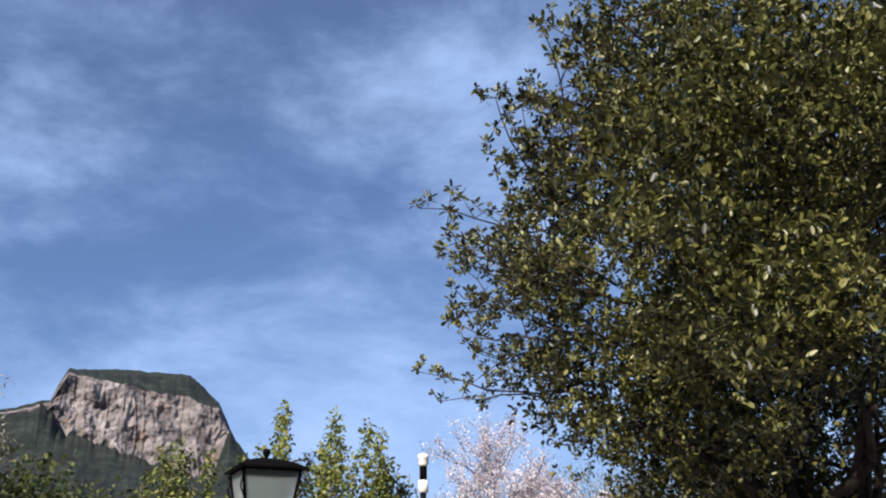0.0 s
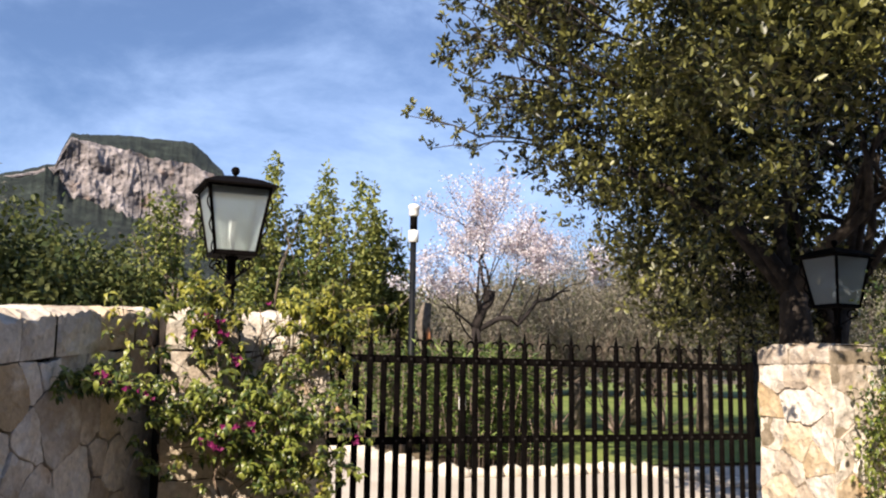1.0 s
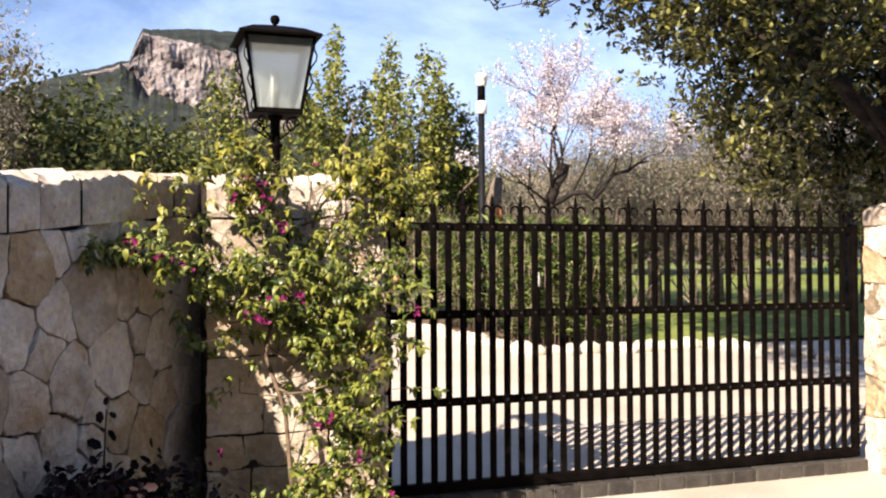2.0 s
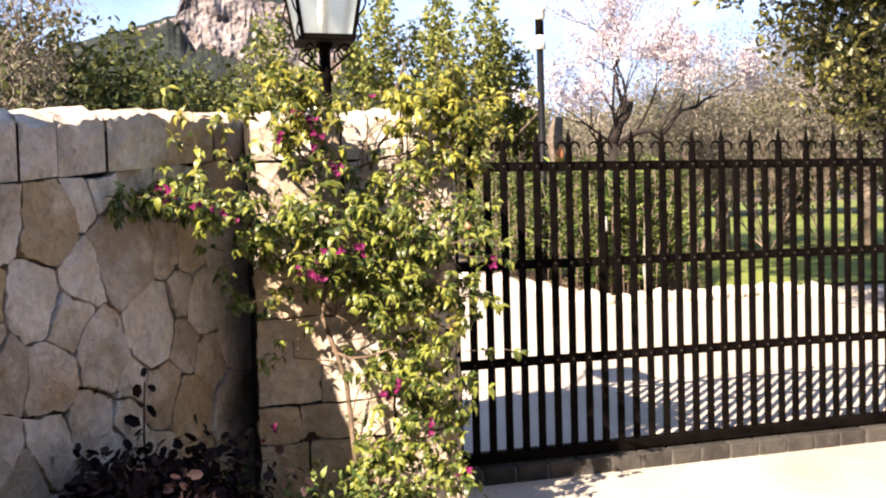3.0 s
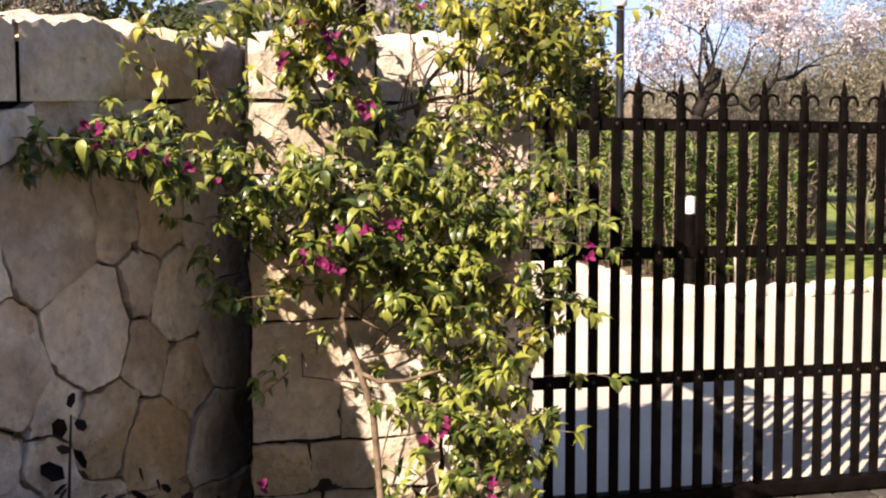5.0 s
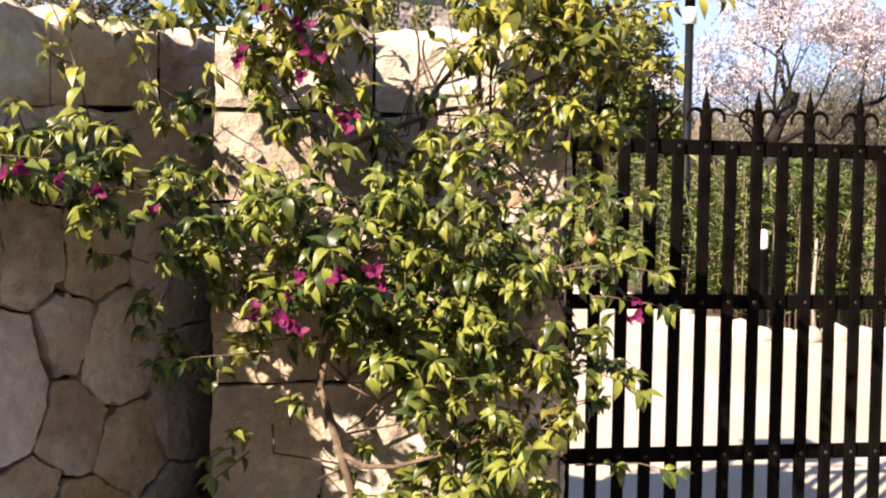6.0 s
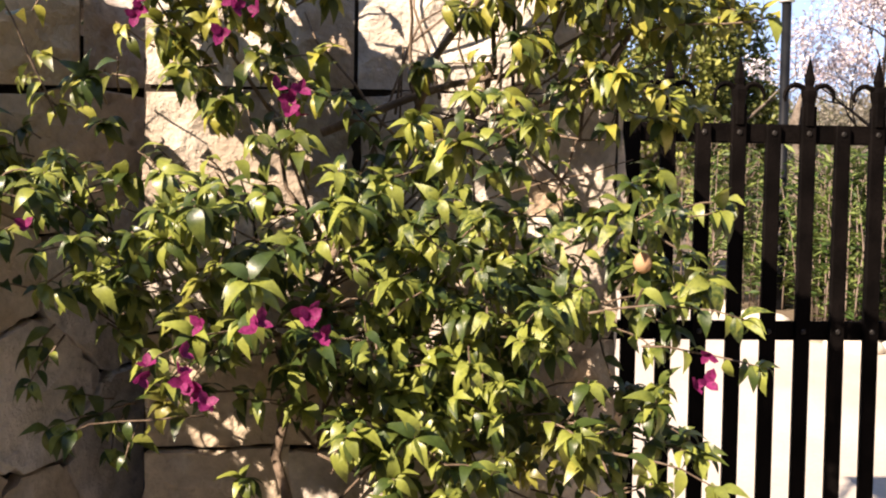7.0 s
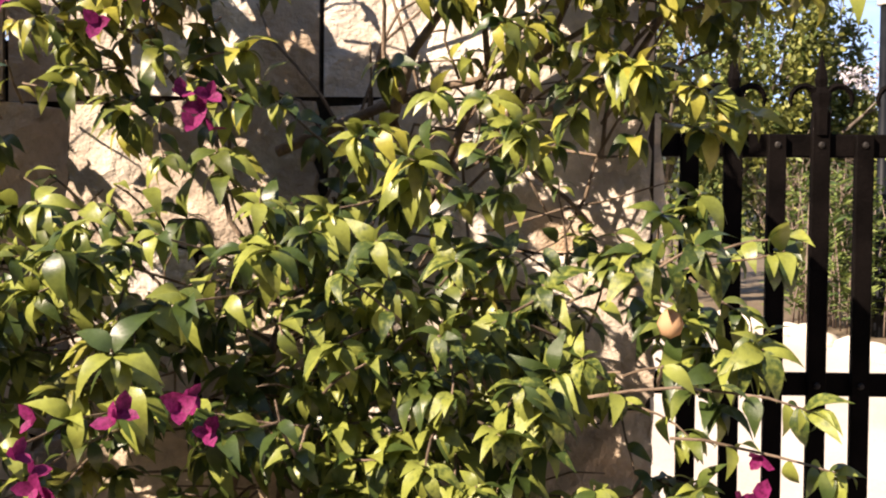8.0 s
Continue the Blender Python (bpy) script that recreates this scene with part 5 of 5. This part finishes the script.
    # long shoots that reach out past the outline
    for p, d, length in (((-0.38, -1.04, 0.98), (1.0, -0.05, 0.16), 0.30), ((-0.32, -1.05, 2.22), (1.0, -0.1, 0.22), 0.34), ((-1.62, -1.25, 1.86), (0.0, -0.05, 1.0), 0.42),
                         ((-0.40, -1.2, 1.46), (1.0, -0.3, 0.1), 0.22), ((-1.20, -1.05, 1.30), (-1.0, -0.1, 0.0), 0.26), ((-0.44, -1.2, 1.68), (1.0, -0.2, 0.1), 0.18),
                         ((-1.28, -1.15, 2.20), (-0.1, -0.1, 1.0), 0.20), ((-0.45, -1.1, 2.2), (0.2, -0.1, 1.0), 0.22), ((-0.46, -1.25, 1.28), (1.0, -0.2, 0.05), 0.20),
                         ((-1.62, -1.5, 1.76), (-1.0, -0.5, 0.12), 0.30), ((-0.50, -1.2, 0.84), (1.0, -0.1, -0.02), 0.18),
                         ((-1.46, -1.1, 1.86), (-0.3, -0.2, 1.0), 0.30), ((-0.36, -1.05, 2.05), (1.0, -0.2, 0.3), 0.24), ((-0.52, -1.3, 1.53), (1.0, -0.2, 0.02), 0.26)):
        twigs.append((Vector(p), Vector(d), length, 1.0))
    for p, d, length, deep in twigs:
        d = d.normalized()
        pts, n = [p], 5
        for k in range(n):
            d = (d + Vector(rng.normal(size=3)) * 0.10 + Vector((0, 0, -0.05))).normalized()
            pts.append(pts[-1] + d * (length / n))
        tube([q - Vector(base) for q in pts], [0.0026, 0.0024, 0.0022, 0.002, 0.0018, 0.0014], 4, v, f)
        side = d.orthogonal().normalized()
        rosette = int(rng.integers(7, 11))
        along = int(1 + length * 20)
        big = rng.uniform(0.80, 1.25)
        for k in range(rosette + along):
            tip = k < rosette
            t = rng.uniform(0.86, 1.0) if tip else rng.uniform(0.1, 0.85)
            j = min(n - 1, int(t * n))
            q = pts[j].lerp(pts[j + 1], t * n - j)
            a = (k * 2 * math.pi / rosette if tip else k * 2.4) + rng.uniform(-0.35, 0.35)
            out = side * math.cos(a) + d.cross(side) * math.sin(a)
            w = out + d * (0.30 if tip else 0.2) + Vector((0.05, -0.22, -0.62)) + Vector(rng.normal(size=3)) * 0.11
            if in_gap(q.x, q.y, q.z, rng):
                continue
            places.append(np.array(q))
            ways.append(np.array(w))
            sizes.append(rng.uniform(0.037, 0.059) * big * (0.58 if tip and k % 4 == 0 else 1.0))
            ages.append(deep)
    tagged(mesh_object("twig_mass", v, f, M_STEM, plant), kind="stuff")
    places, ways, sizes = np.array(places), np.array(ways), np.array(sizes)
    places[:, 1] = np.minimum(places[:, 1], np.where(places[:, 0] > -1.37, FACE - 0.01, -0.45 + 1.43 * (places[:, 0] + 1.44)))
    up = rng.normal(size=places.shape) * 0.30 + np.array((-0.15, -0.45, 1.0)) + 0.55 * ways
    frames = leaf_frames(ways, up, rng)
    # the single leaves nearest the walk's end
    near = np.argsort(np.abs(places[:, 2] - 1.65) * 1.2 + np.abs(places[:, 0] + 0.55) - 1.6 * (-places[:, 1] - 1.0))[:300]
    single = np.zeros(len(places), bool)
    single[near] = True
    young = ~single & (places[:, 2] + rng.normal(size=len(places)) * 0.12 > 1.98)
    old = ~single & ~young
    leaf_mesh("foliage", "vine", places[old] - base, frames[old], sizes[old], M_VINE, plant)
    leaf_mesh("young_foliage", "vine", places[young] - base, frames[young], sizes[young], M_VINE_YOUNG, plant, "yellow young leaves at the top")

    def template_mesh(name, kind, mat):
        tv, tf = leaf_template(kind)
        me = bpy.data.meshes.new(name)
        me.from_pydata([tuple(p) for p in tv], [], tf)
        me.polygons.foreach_set("use_smooth", [True] * len(tf))
        me.materials.append(mat)
        return me

    def piece(name, me, p, fr, size):
        ob = new(name, me)
        ob.parent = plant
        ob.matrix_basis = Matrix.Translation(Vector(p)) @ Matrix(fr.tolist()).to_4x4() @ Matrix.Diagonal((size, size, size, 1))

    me = template_mesh("leaf", "vine", M_VINE_PIECE)
    for i in near:
        piece("leaf", me, places[i] - base, frames[i], sizes[i])
    # bracts, three papery ones to a flower
    me = template_mesh("bract", "bract", M_BRACT)
    spots = ((-0.99, -1.42, 1.51), (-0.97, -1.42, 1.53), (-1.07, -1.40, 1.51), (-1.18, -1.40, 1.49), (-1.16, -1.36, 1.41), (-1.12, -1.36, 1.41), (-1.22, -1.34, 1.44), (-1.04, -1.18, 1.89),
             (-1.02, -1.18, 1.87), (-1.21, -1.20, 2.13), (-1.14, -1.20, 2.10), (-1.29, -1.20, 2.05), (-1.14, -1.22, 2.02), (-1.08, -1.20, 2.04), (-0.83, -1.10, 2.17), (-0.50, -1.10, 2.16),
             (-1.78, -1.55, 1.78), (-1.80, -1.55, 1.80), (-1.57, -1.45, 1.70), (-1.61, -1.60, 1.72), (-1.68, -1.65, 1.73), (-0.80, -1.25, 0.87), (-0.86, -1.25, 0.84), (-0.33, -1.32, 1.44),
             (-1.48, -1.20, 1.62), (-0.64, -1.28, 0.68), (-1.39, -1.30, 0.72), (-0.47, -1.25, 0.44))
    for x, y, z in spots:
        c = np.array((x, y, z)) - base
        for _ in range(int(rng.integers(1, 5))):
            centre = c + rng.normal(size=3) * np.array((0.020, 0.016, 0.016))
            face = Vector(rng.normal(size=3) * 0.6 + np.array((0, -0.8, 0.3))).normalized()
            side = face.orthogonal().normalized()
            spin = rng.uniform(0, 6.28)
            for k in range(3):
                a = spin + k * 2.09
                out = side * math.cos(a) + face.cross(side) * math.sin(a)
                fr = leaf_frames(np.array([out * 0.8 + face * 0.7]), np.array([face - out * 0.7]), rng)
                piece("bract", me, centre, fr[0], rng.uniform(0.020, 0.029))
    # a dried papery husk hanging by the gate
    v, f = lathe([(0.002, -0.019), (0.013, -0.014), (0.018, 0.0), (0.012, 0.013), (0.003, 0.019)], 7)
    d = mesh_object("dry_husk", v, f, M_DRY, plant, "dried tan husk")
    d.location = Vector((-0.402, -1.2, 1.61)) - Vector(base)


build_bougainvillea()


# a smaller climber on the far pillar
def build_far_climber():
    rng = np.random.default_rng(8)
    plant = thing("far_bougainvillea", "small yellow-green climber on the sunlit far pillar", "climbing plant", at=(4.45, -1.0, 0))
    v, f = tube([(0, 0, -0.05), (0.05, 0.02, 0.8), (-0.05, 0.03, 1.5)], [0.02, 0.016, 0.01], 6)
    mesh_object("stem", v, f, M_STEM, plant)
    e = rng.normal(size=(260, 3)) * np.array((0.16, 0.08, 0.38)) + np.array((-0.05, -0.12, 1.6))
    e[:, 0] += 0.12 * np.sin(e[:, 2] * 4)
    places, frames, sizes = spray(e, 7, 0.05, 0.06, rng, 0.5)
    leaf_mesh("foliage", "vine", places, frames, sizes, M_VINE, plant)


build_far_climber()


# the dark shrub at the foot of the wing wall
def build_shrub():
    rng = np.random.default_rng(14)
    shrub = thing("purple_shrub", "low dark purple-leaved shrub in the shade of the wall", "shrub", at=(-1.99, -1.27, 0))
    lines, ends = [], []
    for k in range(42):
        along, off = rng.uniform(-0.40, 0.60), rng.uniform(0.08, 0.30)
        x, y = -0.573 * along + 0.82 * off, -0.82 * along - 0.573 * off
        grow((x, y, 0), (rng.normal() * 0.3, rng.normal() * 0.3, 1.0), rng.uniform(0.24, 0.36) * (0.72 if along < 0.0 else 1.0), 0.008, 2, rng, lines, ends, 0.5, 0.3, 3, 0.7)
    limb_parts(lines, M_BARK_DARK, shrub, 0, 4, "stem")
    e = np.array([p for p, d in ends])
    places, frames, sizes = spray(e, 12, 0.055, 0.054, rng, 0.2)
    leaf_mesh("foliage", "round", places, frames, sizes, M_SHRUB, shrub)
    # one taller sprig against the stones, and thin dry flower stalks
    v, f = tube([(0.08, -0.06, 0.0), (0.09, -0.06, 0.40), (0.075, -0.055, 0.75), (0.085, -0.05, 0.99)], [0.007, 0.006, 0.005, 0.003], 5)
    mesh_object("stem", v, f, M_BARK_DARK, shrub)
    e = np.array([(0.085, -0.05, 0.99), (0.08, -0.055, 0.90), (0.075, -0.055, 0.80), (0.08, -0.055, 0.70)])
    places, frames, sizes = spray(e, 3, 0.012, 0.066, rng, 0.1)
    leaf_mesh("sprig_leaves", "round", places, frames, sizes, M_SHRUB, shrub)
    for _ in range(14):
        along, off = rng.uniform(-0.55, 0.30), rng.uniform(0.12, 0.30)
        x, y, h = -0.573 * along + 0.82 * off, -0.82 * along - 0.573 * off, rng.uniform(0.40, 0.62)
        lean = rng.normal(size=2) * 0.05
        v, f = tube([(x, y, 0.0), (x + lean[0] * 0.4, y + lean[1] * 0.4, h * 0.6), (x + lean[0], y + lean[1], h)], [0.003, 0.0025, 0.002], 4)
        mesh_object("dry_stalk", v, f, M_DRY, shrub)
        e = np.array([(x + lean[0], y + lean[1], h - 0.03 * k) for k in range(3)])
        places, frames, sizes = spray(e, 4, 0.008, 0.018, rng, -0.3)
        leaf_mesh("dry_head", "narrow", places, frames, sizes, M_DRY, shrub)
    small = thing("small_green_shrub", "low green shrub at the pillar's foot", "shrub", at=(-1.05, -1.2, 0))
    e = rng.normal(size=(120, 3)) * np.array((0.25, 0.12, 0.12)) + np.array((0, 0, 0.24))
    e[:, 2] = np.abs(e[:, 2])
    places, frames, sizes = spray(e, 8, 0.05, 0.05, rng, 0.2)
    leaf_mesh("foliage", "vine", places, frames, sizes, M_HEDGE, small)


build_shrub()

# ---- stones of the walls and setts of the threshold ----
def stone_walls():
    rng = random.Random(9)
    m = plane_map(WING_O, WING_D, WING_N)
    seeds = [(1.44, 1.70, .12), (1.25, 1.79, .06), (1.13, 1.83, .05), (0.93, 1.85, .06), (0.64, 1.82, .08), (0.35, 1.83, .10), (1.01, 1.53, .18), (0.70, 1.53, .08), (0.51, 1.53, .07),
             (1.26, 1.45, .08), (1.49, 1.38, .08), (1.35, 1.31, .08), (1.16, 1.13, .13), (0.81, 1.21, .16), (0.58, 1.33, .06), (0.40, 1.27, .13), (0.12, 1.10, .14), (0.57, 1.08, .09),
             (0.37, 0.98, .10), (1.44, 1.07, .10), (0.94, 0.97, .06), (0.77, 0.89, .12), (0.52, 0.78, .13), (0.17, 0.71, .12), (1.25, 0.88, .08), (0.98, 0.82, .05), (1.47, 0.83, .08),
             (0.18, 1.50, .12), (0.18, 0.42, .11), (0.53, 0.52, .10), (0.85, 0.62, .09), (1.12, 0.68, .08)]
    seeds += [(u, v, 0.10) for u, v in jittered(1.6, 0.50, 0.30, 0.25, rng) if not any(math.hypot(u - s[0], v - s[1]) < 0.18 for s in seeds)]
    seeds += [(1.62 + u, v, rng.uniform(0.05, 0.14)) for u, v in jittered(WING_LEN - 1.6, 1.80, 0.26, 0.25, rng)]
    outline = [(-0.05, 0.0), (WING_LEN, 0.0), (WING_LEN, wing_seam(WING_LEN)), (2.1, wing_seam(2.1)), (-0.05, wing_seam(0))]
    for poly in cells_of(seeds, outline):
        stone(poly, m, wing, rng, joint=rng.choice((0.001, 0.002, 0.006)), proud=0.020, warp=0.017)
    cuts = [-0.08, 0.26, 0.65, 1.08, 1.37, 1.575, 1.80, 1.81, 2.15, 2.45, 2.80, 3.2, 3.52, 3.9, 4.25, WING_LEN]
    for a, b in zip(cuts, cuts[1:]):
        if b - a < 0.05:
            continue
        cap_stone(a, b, wing_seam(a) + rng.uniform(-0.004, 0.004), wing_seam(b) + rng.uniform(-0.004, 0.004), wing_top(a), wing_top(b), WING_THICK, m, wing, rng)
    # left pillar: coursed blocks on the front and on the two sides
    w = PL_X1 - PL_X0
    front = plane_map((PL_X0, PL_Y0, 0), (1, 0, 0), (0, -1, 0))
    courses = (0.0, 0.27, 0.54, 0.73, 1.17, 1.42, 1.69, PL_TOP - 0.28)
    firsts = (0.42, 0.26, 0.205, 0.31, 0.38, 0.24, 0.46)
    for low, high, first in zip(courses, courses[1:], firsts):
        u, wide = 0.0, first
        while u < w - 0.01:
            if w - u - wide < 0.14:
                wide = w - u
            k = [rng.uniform(-0.02, 0.02) for _ in range(4)]
            e = 0.0 if u + wide > w - 0.01 else 1.0
            stone([(u, low), (u + wide + k[0] * e, low + k[1] * 0.3), (u + wide + k[2] * e, high + k[1] * 0.3), (u, high + k[3] * 0.3)], front, pillar_left, rng,
                  joint=rng.choice((0.001, 0.002, 0.005)), proud=0.016)
            u, wide = u + wide, rng.uniform(0.26, 0.50)
    side = plane_map((PL_X1, PL_Y0, 0), (0, 1, 0), (1, 0, 0))
    for poly in coursed(PL_Y1 - PL_Y0, PL_TOP - 0.28, rng, 0.22, 0.40, 0.26, 0.42):
        stone(poly, side, pillar_left, rng, joint=rng.choice((0.001, 0.003, 0.006)), proud=0.014)
    # far pillar: fitted rubble, pale pointing
    def rubble(width, mp):
        seeds = [(u, v, rng.uniform(0.03, 0.13)) for u, v in jittered(width, PR_TOP - 0.17, 0.27, 0.235, rng)]
        for poly in cells_of(seeds, [(0, 0), (width, 0), (width, PR_TOP - 0.17), (0, PR_TOP - 0.17)]):
            stone(poly, mp, pillar_right, rng, joint=rng.choice((0.001, 0.002, 0.004)), proud=0.012)

    rubble(PR_X1 - PR_X0, plane_map((PR_X0, PR_Y0, 0), (1, 0, 0), (0, -1, 0)))
    mp = plane_map((PR_X0, PR_Y1, 0), (0, -1, 0), (-1, 0, 0))
    depth = PR_Y1 - PR_Y0
    rubble(depth, mp)
    cuts = [0.0, 0.455, 0.80, w]
    for a, b in zip(cuts, cuts[1:]):
        cap_stone(a, b, PL_TOP - 0.28, PL_TOP - 0.28, PL_TOP - rng.uniform(0, 0.03), PL_TOP - rng.uniform(0, 0.03), PL_Y1 - PL_Y0, front, pillar_left, rng)
    cuts = [0.0, 0.38, depth]
    for a, b in zip(cuts, cuts[1:]):
        cap_stone(a, b, PR_TOP - 0.17, PR_TOP - 0.17, PR_TOP, PR_TOP, PR_X1 - PR_X0, mp, pillar_right, rng)


stone_walls()


def threshold():
    rng = random.Random(4)
    base = tagged(mesh_object("threshold", [(-1.3, -0.085, -0.02), (3.9, -0.085, -0.02), (3.9, 0.075, -0.02), (-1.3, 0.075, -0.02), (-1.3, -0.085, 0.085), (3.9, -0.085, 0.085), (3.9, 0.075, 0.085), (-1.3, 0.075, 0.085)],
                              [(3, 2, 1, 0), (4, 5, 6, 7), (0, 1, 5, 4), (1, 2, 6, 5), (2, 3, 7, 6), (3, 0, 4, 7)], M_JOINT, smooth=False),
                  "low kerb of dark paving blocks under the gate", "threshold", kind="structure")
    bm = bmesh.new()
    add_box(bm, (-0.101, -0.098, -0.03), (0.101, 0.088, 0.098), 0.007)
    me = bpy.data.meshes.new("sett")
    bm.to_mesh(me)
    bm.free()
    me.materials.append(M_SETT)
    for k in range(24):
        ob = new("sett", me)
        ob.parent = base
        ob.location = (-1.18 + 0.216 * k, rng.uniform(-0.004, 0.004), rng.uniform(-0.003, 0.002))
        ob.rotation_euler = (0, 0, rng.uniform(-0.015, 0.015))


M_JOINT = material("pale_joint", (0.10, 0.092, 0.085), (0.16, 0.148, 0.135), 12.0, 0.95, 0.4, 60.0, 0.3)
threshold()
